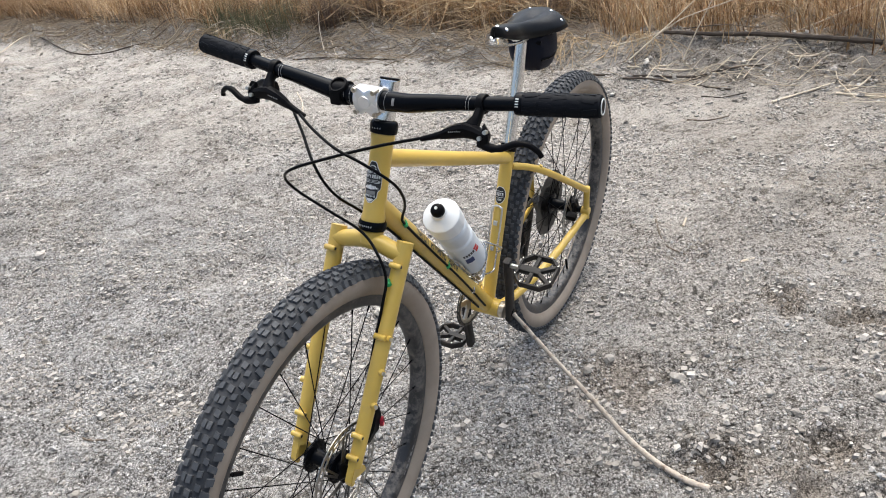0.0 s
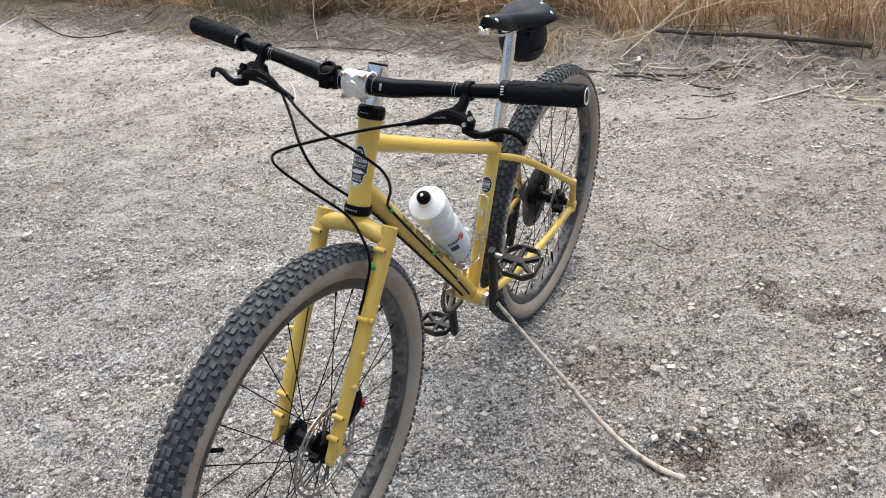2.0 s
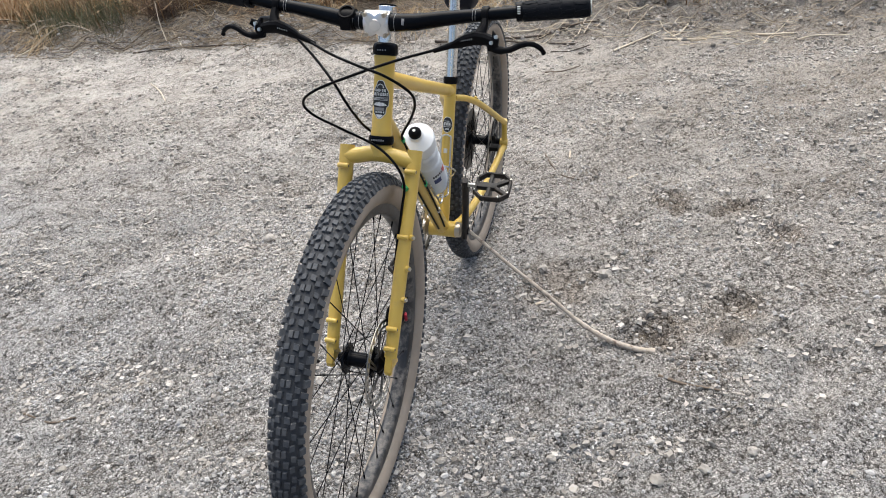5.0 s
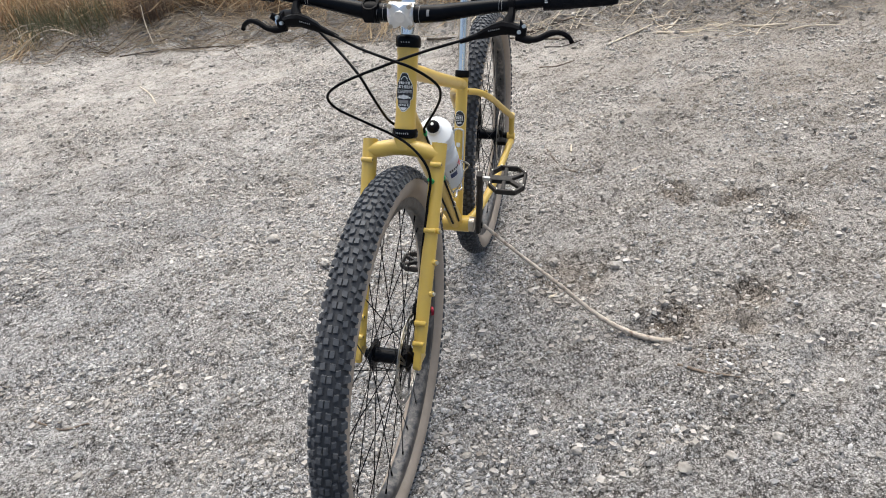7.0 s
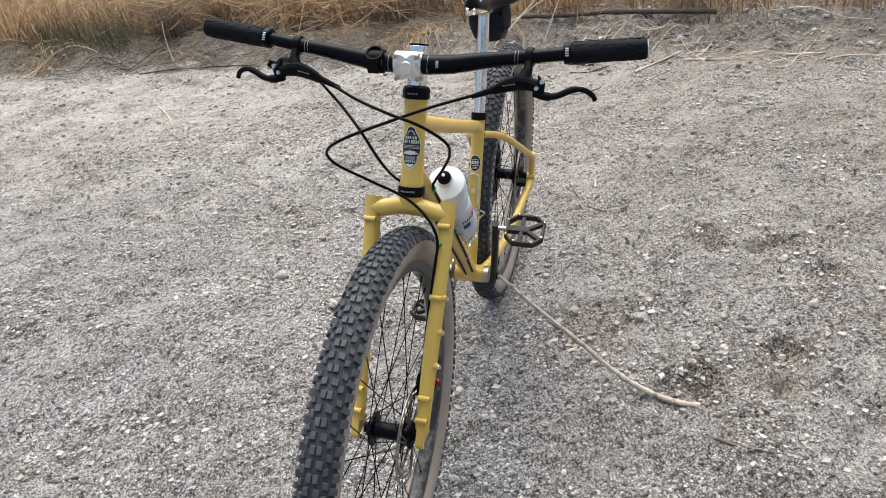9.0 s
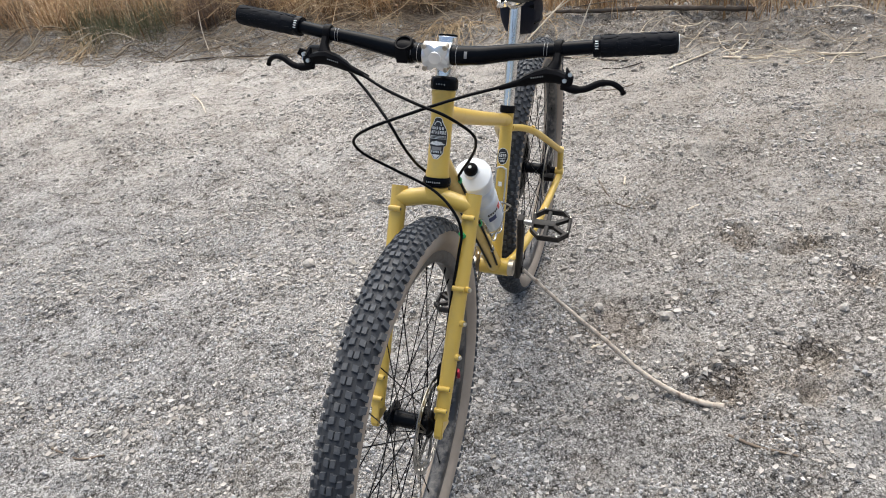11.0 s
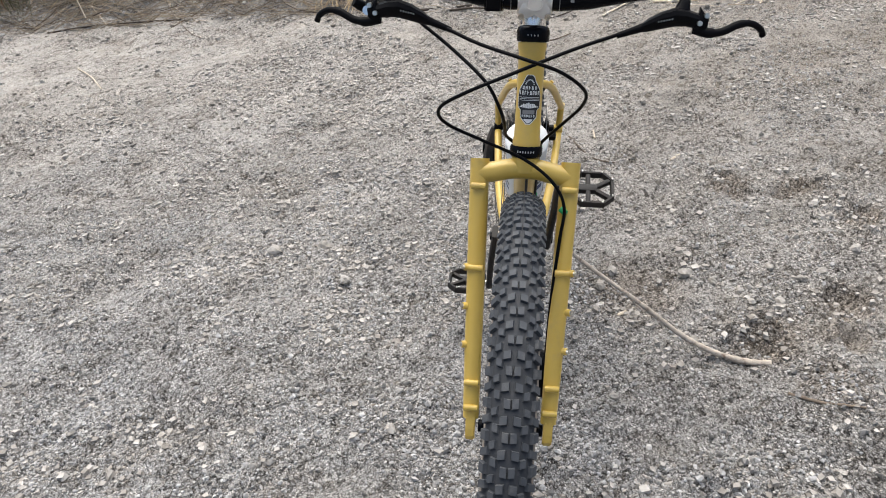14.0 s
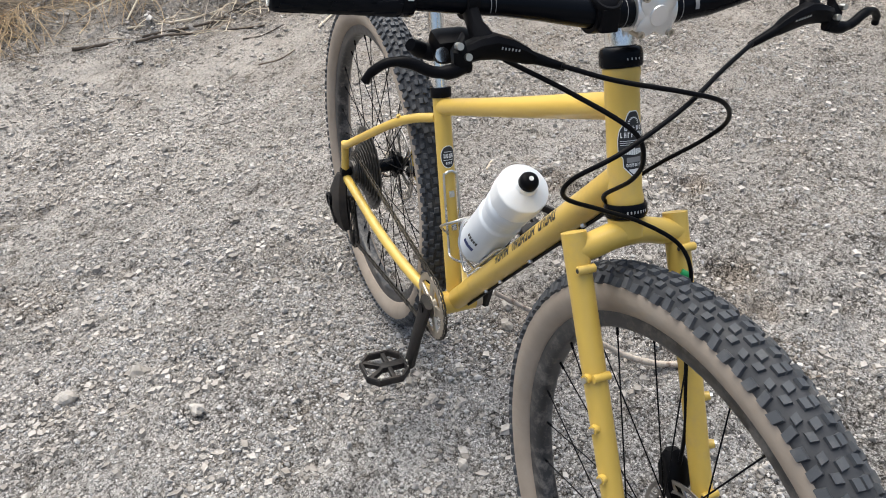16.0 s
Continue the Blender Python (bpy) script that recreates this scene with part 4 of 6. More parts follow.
def wheel(centre, rear):
    bm = bmesh.new()
    prof = [(0.3010, -0.006), (0.3025, -0.0115), (0.3075, -0.0148), (0.3175, -0.0160), (0.3265, -0.0165), (0.3265, -0.0140), (0.3215, -0.0130), (0.3185, -0.004),
            (0.3185, 0.004), (0.3215, 0.0130), (0.3265, 0.0140), (0.3265, 0.0165), (0.3175, 0.0160), (0.3075, 0.0148), (0.3025, 0.0115), (0.3010, 0.006)]
    lathe(bm, prof, seg=96, closed=True)
    w = part("wheel", bm, RIM, bike, "rear wheel with muddy black rim" if rear else "front wheel with muddy black rim")
    w.location = centre
    tyre(w)
    yl, yr, half = (0.034, -0.020, 0.074) if rear else (0.022, -0.034, 0.052)
    fr = 0.028
    bm = bmesh.new()
    prof = [(0.006, -half), (0.010, -half), (0.010, yr - 0.012), (0.016, yr - 0.010), (0.017, yr - 0.004), (fr + 0.004, yr - 0.002), (fr + 0.004, yr + 0.002), (0.018, yr + 0.005),
            (0.0155, yr + 0.012), (0.0155, yl - 0.012), (0.018, yl - 0.005), (fr + 0.004, yl - 0.002), (fr + 0.004, yl + 0.002), (0.019, yl + 0.005), (0.019, yl + 0.010), (0.010, yl + 0.013), (0.010, half), (0.006, half)]
    lathe(bm, prof, seg=28)
    part("hub", bm, GLOSS, w)
    for i in range(28):
        left = i % 2
        lead = 1 if (i // 2) % 2 else -1
        me = spoke_mesh(rear, yl if left else yr, fr, lead)
        s = new("spoke", me)
        s.parent = w
        s.rotation_euler = (0, 2 * math.pi * i / 28 + 0.05, 0)
    # rotor
    bm = bmesh.new()
    yr0 = yl + 0.015
    for r0, r1 in ((0.0860, 0.0915), (0.0735, 0.0775)):
        lathe(bm, [(r0, yr0 - 0.0009), (r1, yr0 - 0.0009), (r1, yr0 + 0.0009), (r0, yr0 + 0.0009)], seg=72, closed=True)
    for i in range(26):
        a = 2 * math.pi * i / 26
        d0, d1 = V(math.cos(a), 0, math.sin(a)), V(math.cos(a + 0.09), 0, math.sin(a + 0.09))
        box(bm, 0.012, 0.0017, 0.0046, frame_of((d0 * 0.0765 + d1 * 0.0870) / 2 + V(0, yr0, 0), V(0, 1, 0).cross(d1 * 0.0870 - d0 * 0.0765), d1 * 0.0870 - d0 * 0.0765))
    rotor = part("brake_rotor", bm, ROTOR, w, "slotted steel disc", smooth=False)
    bm = bmesh.new()
    for i in range(12):
        a = 2 * math.pi * (i // 2) / 6 + 0.16 * (i % 2)
        d0, d1 = V(math.cos(a), 0, math.sin(a)) * 0.022, V(math.cos(a + 0.62), 0, math.sin(a + 0.62)) * 0.075
        box(bm, (d1 - d0).length, 0.0017, 0.0042, frame_of((d0 + d1) / 2 + V(0, yr0, 0), V(0, 1, 0).cross(d1 - d0), d1 - d0))
    part("rotor_arms", bm, COG, rotor, "dark curved arms", smooth=False)
    part("rotor_carrier", lathe(bmesh.new(), [(0.011, yr0 - 0.003), (0.023, yr0 - 0.003), (0.024, yr0 + 0.002), (0.019, yr0 + 0.006), (0.011, yr0 + 0.009)], seg=36, wob=lambda k: 0.16 * math.cos(k * math.pi / 3)), BLACK, w)
    va = radians(40 if not rear else 250)
    vd = V(math.cos(va), 0, math.sin(va))
    part("valve_stem", tube(bmesh.new(), [vd * 0.3025, vd * 0.282, vd * 0.281, vd * 0.257], [0.0032, 0.0032, 0.0042, 0.0038], 10), BLACK, w)
    if rear:
        bm = bmesh.new()
        radii = [0.098, 0.088, 0.078, 0.069, 0.061, 0.054, 0.048, 0.042, 0.037, 0.032, 0.027]
        for i, r in enumerate(radii):
            y = -0.0285 - 0.0037 * i
            teeth = max(10, int(r * 490 / 2)) * 2
            lathe(bm, [(r * 0.72, y - 0.0008), (r, y - 0.0008), (r, y + 0.0008), (r * 0.72, y + 0.0008)], seg=teeth, closed=True, wob=lambda k: 0.018 if k % 2 else -0.018)
        lathe(bm, [(0.012, -0.070), (0.024, -0.070), (0.030, -0.028), (0.012, -0.028)], seg=24)
        part("cassette", bm, COG, w, "dark steel sprocket stack", smooth=False)
    return w


front = wheel(AXF, False)
back = wheel(AXR, True)
for wob, starts in ((front, (330, 217)), (back, (195, 20))):
    for a0 in starts:
        bm = bmesh.new()
        for q in range(5):
            a = radians(a0 + q * 2.6)
            d = V(math.cos(a), 0, math.sin(a))
            box(bm, 0.009, 0.0006, 0.003 + 0.004 * (q % 2), frame_of(d * 0.3135 + V(0, 0.0162, 0), d, d.cross(V(0, 1, 0))))
        part("rim_decal", bm, PALE, wob, "grey rim decal bars", smooth=False)

# cranks, pedals, chainring
CA = V(0.042, 0, 0.170).normalized()


def pedal(centre, tilt, parent):
    bm = bmesh.new()
    hw, hl = 0.043, 0.044
    ring = [V(-hl * 0.55, -hw, 0), V(hl * 0.55, -hw, 0), V(hl, -hw * 0.55, 0), V(hl, hw * 0.55, 0), V(hl * 0.55, hw, 0), V(-hl * 0.55, hw, 0), V(-hl, hw * 0.55, 0), V(-hl, -hw * 0.55, 0)]
    m = Matrix.Translation(centre) @ pose(0, 0, 0, 0, tilt, 0)
    sgn = 1 if centre.y > 0 else -1
    box(bm, 0.019, 1.25 * hw, 0.015, m @ Matrix.Translation(V(0, -sgn * 0.375 * hw, 0)), 0.004)
    p = part("pedal", bm, DUSTY, parent, "dusty black flat platform")
    bm = bmesh.new()
    rows = []
    for q in ring:
        o = q.normalized() * 0.0042
        rows.append([bm.verts.new(m @ (q + o * a + V(0, 0, 0.0080 * b))) for a, b in ((1, 0.6), (0.6, 1), (-0.6, 1), (-1, 0.6), (-1, -0.6), (-0.6, -1), (0.6, -1), (1, -0.6))])
    for a, b in zip(rows, rows[1:] + rows[:1]):
        for k in range(8):
            bm.faces.new((a[k], a[(k + 1) % 8], b[(k + 1) % 8], b[k]))
    bmesh.ops.recalc_face_normals(bm, faces=bm.faces[:])
    part("pedal_frame", bm, DUSTY, p, smooth=False)
    for a, b in ((V(0.004, 0.15 * hw * sgn, 0), V(hl * 0.62, hw * 0.92 * sgn, 0)), (V(-0.004, 0.15 * hw * sgn, 0), V(-hl * 0.62, hw * 0.92 * sgn, 0)), (V(0.006, -0.20 * hw * sgn, 0), V(hl * 0.98, -0.20 * hw * sgn, 0)), (V(-0.006, -0.20 * hw * sgn, 0), V(-hl * 0.98, -0.20 * hw * sgn, 0))):
        d = b - a
        part("pedal_rib", box(bmesh.new(), d.length, 0.010, 0.012, m @ frame_of((a + b) / 2, (0, 0, 1), d), 0.003), DUSTY, p)
    for x in (-hl, -hl * 0.55, hl * 0.55, hl):
        for y in (-hw * 0.5, hw * 0.5) if abs(x) == hl else (-hw, hw):
            for sz in (1, -1):
                part("pedal_pin", tube(bmesh.new(), [m @ V(x, y, sz * 0.007), m @ V(x, y, sz * 0.0115)], 0.0016, 6), STEEL, p)
    return p


for sgn in (1, -1):
    tip = BB + CA * (0.172 if sgn > 0 else -0.179)
    bm = bmesh.new()
    y0 = 0.062 * sgn
    pts = [(BB - CA * 0.016 * sgn + V(0, y0, 0), 0.019), (BB + CA * 0.02 * sgn + V(0, y0 + 0.002 * sgn, 0), 0.0175), (BB + CA * 0.09 * sgn + V(0, y0 + 0.008 * sgn, 0), 0.0140), (tip + V(0, y0 + 0.012 * sgn, 0), 0.0145), (tip + CA * 0.014 * sgn + V(0, y0 + 0.012 * sgn, 0), 0.010)]
    px = V(CA.z, 0, -CA.x)
    rows = []
    for p, h in pts:
        rows.append([bm.verts.new(p + px * h * a + V(0, 0.0075 * b, 0)) for a, b in ((-1, -0.5), (-0.7, -1), (0.7, -1), (1, -0.5), (1, 0.5), (0.7, 1), (-0.7, 1), (-1, 0.5))])
    for a, b in zip(rows, rows[1:]):
        for k in range(8):
            bm.faces.new((a[k], a[(k + 1) % 8], b[(k + 1) % 8], b[k]))
    bm.faces.new(rows[0])
    bm.faces.new(rows[-1][::-1])
    bmesh.ops.recalc_face_normals(bm, faces=bm.faces[:])
    crank = part("crank_arm", bm, DUSTY, bike)
    part("crank_bolt", lathe(bmesh.new(), [(0.002, 0.0), (0.010, 0.0), (0.010, 0.004), (0.002, 0.004)], BB + V(0, y0 + 0.0075 * sgn, 0), (0, sgn, 0), 18), BLACK, crank)
    part("pedal_axle", tube(bmesh.new(), [tip + V(0, y0 + 0.005 * sgn, 0), tip + V(0, 0.125 * sgn, 0)], 0.006, 12), STEEL, crank)
    pedal(tip + V(0, 0.147 if sgn > 0 else -0.131, 0), 16 if sgn > 0 else -4, bike)
bm = bmesh.new()
yc = -0.050
lathe(bm, [(0.052, yc - 0.002), (0.0645, yc - 0.002), (0.0645, yc + 0.002), (0.052, yc + 0.002)], BB, (0, 1, 0), 64, True, lambda k: 0.03 if k % 2 else -0.02)
for i in range(5):
    a = 2 * math.pi * i / 5 + 0.3
    d = V(math.cos(a), 0, math.sin(a))
    box(bm, 0.040, 0.005, 0.017, frame_of(BB + V(0, yc, 0) + d * 0.036, V(0, 1, 0).cross(d), d), 0.002)
lathe(bm, [(0.012, yc - 0.004), (0.024, yc - 0.004), (0.024, yc + 0.004), (0.012, yc + 0.004)], BB, (0, 1, 0), 24)
part("chainring", bm, BRONZE, bike, "worn steel ring with five arms", smooth=False)

# rear derailleur and chain
bm = bmesh.new()
loft(bm, [(V(-0.621, -0.094, 0.352), V(0.010, 0, 0.002), V(0, 0.008, 0)), (V(-0.620, -0.096, 0.340), V(0.018, 0, 0.003), V(0, 0.012, 0)), (V(-0.618, -0.101, 0.312), V(0.029, 0, 0.005), V(0, 0.016, 0)), (V(-0.612, -0.104, 0.282), V(0.035, 0, 0.006), V(0, 0.017, 0)), (V(-0.602, -0.104, 0.252), V(0.034, 0, 0.008), V(0, 0.016, 0)), (V(-0.592, -0.100, 0.230), V(0.025, 0, 0.008), V(0, 0.013, 0)), (V(-0.586, -0.096, 0.218), V(0.012, 0, 0.004), V(0, 0.009, 0))])
der = part("rear_derailleur", bm, DUSTY, bike)
part("derailleur_pivot", lathe(bmesh.new(), [(0.010, 0.000), (0.0165, 0.000), (0.0175, 0.003), (0.0160, 0.007), (0.0125, 0.007), (0.0105, 0.002), (0.006, 0.002), (0.005, 0.005), (0.002, 0.005)], V(-0.628, -0.119, 0.283), (0, -1, 0), 26), BLACK, der)
part("derailleur_link", box(bmesh.new(), 0.050, 0.006, 0.010, frame_of(V(-0.604, -0.121, 0.256), (0.5, 0, 1), (1, 0, -0.5)), 0.002), BLACK, der)
bm = bmesh.new()
P1, P2 = V(-0.585, -0.082, 0.285), V(-0.560, -0.082, 0.205)
for dy in (-0.008, 0.008):
    d = P2 - P1
    box(bm, d.length + 0.03, 0.002, 0.022, frame_of((P1 + P2) / 2 + V(0, dy, 0), V(0, 1, 0).cross(d), d), 0.0008)
for p in (P1, P2):
    lathe(bm, [(0.004, -0.003), (0.020, -0.003), (0.020, 0.003), (0.004, 0.003)], p, (0, 1, 0), 22, wob=lambda k: 0.05 if k % 2 else -0.05)
part("jockey_cage", bm, DUSTY, der)


def arc(c, r, a0, a1, n):
    return [c + V(r * math.cos(radians(a0 + (a1 - a0) * i / n)), 0, r * math.sin(radians(a0 + (a1 - a0) * i / n))) for i in range(n + 1)]


YC = V(0, -0.048, 0)
loop = arc(V(AXR.x, -0.058, AXR.z), 0.040, 190, 98, 8) + arc(BB + YC, 0.0645, 95, -85, 14) + [P2 + V(0.02, 0, -0.002)] + arc(P2, 0.018, -60, -200, 5) + arc(P1, 0.018, -20, 160, 5)
bm = bmesh.new()
run, links = 0.0, []
for a, b in zip(loop, loop[1:]):
    d = b - a
    while run < d.length:
        links.append((a + d.normalized() * run, d.normalized()))
        run += 0.0127
    run -= d.length
for i, (p, d) in enumerate(links):
    w = 0.0030 if i % 2 else 0.0020
    for dy in (w, -w):
        box(bm, 0.0150, 0.0010, 0.0075, frame_of(p + V(0, dy, 0), V(0, 1, 0).cross(d), d))
part("chain", bm, CHAIN, bike, "oily dark chain", smooth=False)

# seatpost, saddle
post_top = V(-0.336, 0, 0.920)
rod("seatpost", [S1 - SD * 0.03, S1 + SD * 0.09, post_top], 0.0143, SILVER, bike, "polished silver post", 28)
bm = bmesh.new()
box(bm, 0.050, 0.032, 0.014, Matrix.Translation(post_top + V(0, 0, 0.010)), 0.004)
tube(bm, [post_top + V(-0.004, -0.030, 0.016), post_top + V(-0.004, 0.030, 0.016)], 0.009, 16)
box(bm, 0.044, 0.054, 0.008, Matrix.Translation(post_top + V(0, 0, 0.026)), 0.003)
part("seatpost_head", bm, SILVER, bike)


def saddle_outline(t):
    """Half width, crown height and edge height from nose (0) to tail (1)."""
    w = 0.018 + 0.010 * smooth(t, 0.0, 0.3) + 0.045 * smooth(t, 0.35, 0.85)
    if t < 0.08:
        w *= math.sqrt(max(0.02, 1 - (1 - t / 0.08) ** 2))
    if t > 0.90:
        w *= math.sqrt(max(0.05, 1 - ((t - 0.90) / 0.115) ** 2))
    crown = 0.991 - 0.030 * t - 0.006 * math.sin(math.pi * t) + 0.004 * smooth(t, 0.6, 1.0)
    skirt = 0.014 + 0.016 * math.sin(math.pi * min(1, t * 1.1)) + 0.012 * smooth(t, 0.6, 1)
    return float(w), float(crown), float(skirt)


bm = bmesh.new()
rows = []
NS, NA = 28, 14
for i in range(NS + 1):
    t = i / NS
    w, crown, skirt = saddle_outline(t)
    x = -0.190 - 0.270 * t
    row = []
    for j in range(NA + 1):
        a = 2 * j / NA - 1
        y = w * math.copysign(abs(a) ** 0.8, a) if a else 0.0
        drop = skirt * abs(a) ** 3.2 + 0.006 * a * a
        if abs(a) > 0.86:
            y *= 0.985
        groove = 0.010 * math.exp(-(a / 0.13) ** 2) * math.exp(-((t - 0.62) / 0.25) ** 4)
        row.append(bm.verts.new((x, y, crown - drop - groove)))
    rows.append(row)
for a, b in zip(rows, rows[1:]):
    for j in range(NA):
        bm.faces.new((a[j], b[j], b[j + 1], a[j + 1]))
bmesh.ops.recalc_face_normals(bm, faces=bm.faces[:])
saddle = part("saddle", bm, LEATHER, bike, "black riveted leather saddle")
mod = saddle.modifiers.new("thickness", 'SOLIDIFY')
mod.thickness = 0.005
mod.offset = -1
for t, a in ((0.06, 0.0), (0.12, 0.62), (0.12, -0.62), (0.86, 0.78), (0.86, -0.78), (0.92, 0.30), (0.92, -0.30)):
    w, crown, skirt = saddle_outline(t)
    y = w * math.copysign(abs(a) ** 0.8, a)
    p = V(-0.190 - 0.270 * t, y, crown - skirt * abs(a) ** 3.2 - 0.006 * a * a)
    nrm = V(-0.25 if t > 0.5 else 0.25, a * 1.1, 1).normalized()
    part("rivet", lathe(bmesh.new(), [(0.0005, 0.002), (0.003, 0.0017), (0.0046, 0.0004), (0.0046, -0.003), (0.0005, -0.003)], p, nrm, 14), SILVER, saddle, "silver rivet")
for sgn in (1, -1):
    rod("saddle_rail", spline([V(-0.198, sgn * 0.006, 0.966), V(-0.222, sgn * 0.016, 0.946), V(-0.29, sgn * 0.024, 0.936), V(-0.38, sgn * 0.024, 0.936), V(-0.42, sgn * 0.034, 0.940), V(-0.450, sgn * 0.044, 0.948)], 5), 0.0036, STEEL, bike, seg=10)

bm = bmesh.new()
box(bm, 0.016, 0.022, 0.016, frame_of(V(-0.199, 0, 0.962), (0.3, 0, 1), (1, 0, 0)), 0.004)
tube(bm, [V(-0.190, 0, 0.962), V(-0.182, 0, 0.960)], 0.006, 14)
part("saddle_nose_clamp", bm, SILVER, saddle)

# bars and stem
BC0 = V(0.266, 0, 0.997)
half_bar = [V(0.266, 0.0, 0.997), V(0.266, 0.035, 0.997), V(0.2665, 0.075, 1.000), V(0.2665, 0.125, 1.009), V(0.2645, 0.165, 1.0145), V(0.2615, 0.202, 1.018), V(0.2540, 0.258, 1.024), V(0.2410, 0.381, 1.0356)]
bar_pts = [V(p.x, -p.y, p.z) for p in half_bar[:0:-1]] + half_bar
bar_r = [0.0111, 0.0111, 0.0113, 0.0120, 0.0135, 0.0155, 0.0165]
handlebar = part("handlebar", tube(bmesh.new(), bar_pts, bar_r + [0.0165] + bar_r[::-1], 24), GLOSS, bike)
for sgn in (1, -1):
    part("scale_mark", patch(bmesh.new(), V(0.266, sgn * 0.034, 0.997), V(0, 1, 0), V(1, 0, 0.4), 0.0168, 0, 0.0008, 0.030, 14, 1), PALE, handlebar, "grey scale mark")
    part("bar_print", patch(bmesh.new(), V(0.2665, sgn * 0.049, 0.9978), V(0, 1, 0), V(1, 0, 0.4), 0.0168, 0, 0.005, 0.0060, 6, 1), PALE, handlebar, "grey print bar")
    for q in range(2):
        part("scale_mark", patch(bmesh.new(), V(0.2636, sgn * (0.180 + 0.005 * q), 1.0165), V(0, 1, 0), V(1, 0, 0.5), 0.0128, 0, 0.0008, 0.012, 8, 1), PALE, handlebar, "grey scale mark")
ST0 = H0 + HD * 0.186
stem = part("stem", lathe(bmesh.new(), [(0.0145, -0.003), (0.0170, -0.003), (0.0176, -0.0022), (0.0177, -0.0015), (0.0177, 0.010), (0.0177, 0.040), (0.0177, 0.0635), (0.0176, 0.0645), (0.0170, 0.0655), (0.012, 0.066)], ST0, HD, 40), SILVER, bike, "silver stem")
part("top_cap", lathe(bmesh.new(), [(0.002, 0.0655), (0.0168, 0.0655), (0.0172, 0.0662), (0.0170, 0.0685), (0.0155, 0.0693), (0.002, 0.0693)], ST0, HD, 32), BLACK, stem)
mid = ST0 + HD * 0.031
bm = bmesh.new()
tube(bm, [mid, mid + (BC0 - mid) * 0.7], [0.0165, 0.0175], 22)
lathe(bm, [(0.0165, -0.024), (0.0205, -0.024), (0.0205, 0.024), (0.0165, 0.024)], BC0, (0, 1, 0), 30, True)
part("bar_clamp", bm, SATIN, stem)
FD = V(0.995, 0, 0.0).normalized()
bm = bmesh.new()
rings = []
for x, k, dome in ((0.0090, 1.0, 0.0), (0.0185, 1.0, 0.3), (0.0205, 0.97, 0.6), (0.0215, 0.90, 1.0), (0.0225, 0.60, 1.0), (0.0230, 0.30, 1.0)):
    ring = []
    for i in range(48):
        th = 2 * math.pi * i / 48
        rad = k * (0.0168 + 0.0112 * abs(math.sin(2 * th)) ** 1.6)
        ring.append(bm.verts.new(BC0 + V(x - dome * 3.0 * rad * rad, rad * math.cos(th), 1.03 * rad * math.sin(th))))
    rings.append(ring)
for p, q in zip(rings, rings[1:]):
    for i in range(48):
        bm.faces.new((p[i], p[(i + 1) % 48], q[(i + 1) % 48], q[i]))
bm.faces.new(rings[-1])
bmesh.ops.recalc_face_normals(bm, faces=bm.faces[:])
lathe(bm, [(0.002, 0.0), (0.0105, 0.0), (0.0112, -0.001), (0.0112, -0.004), (0.002, -0.004)], BC0 + V(0.0238, 0, 0), FD, 28)
part("faceplate", bm, SATIN, stem)
for sy in (1, -1):
    for sz in (1, -1):
        p = BC0 + V(0.0195, sy * 0.0185, sz * 0.0188)
        part("stem_bolt", lathe(bmesh.new(), [(0.0022, 0.002), (0.0022, 0.0045), (0.0042, 0.0045), (0.0042, -0.012), (0.002, -0.012)], p, FD, 14), BRONZE, stem)
# computer mount on the bar
bm = bmesh.new()
MC = V(0.2665, -0.058, 0.9985)
lathe(bm, [(0.0155, -0.013), (0.0200, -0.013), (0.0205, -0.010), (0.0205, 0.010), (0.0200, 0.013), (0.0155, 0.013)], MC, (0, 1, 0), 28, True)
lathe(bm, [(0.012, 0.010), (0.0150, 0.012), (0.0165, 0.015), (0.0165, 0.020), (0.0150, 0.022), (0.0125, 0.022), (0.0115, 0.017), (0.002, 0.017)], MC, (0.6, 0, 1), 28)
box(bm, 0.008, 0.020, 0.024, Matrix.Translation(MC + V(0.020, 0.0, -0.002)), 0.002)
part("computer_mount", bm, BLACK, bike, "empty black round mount")

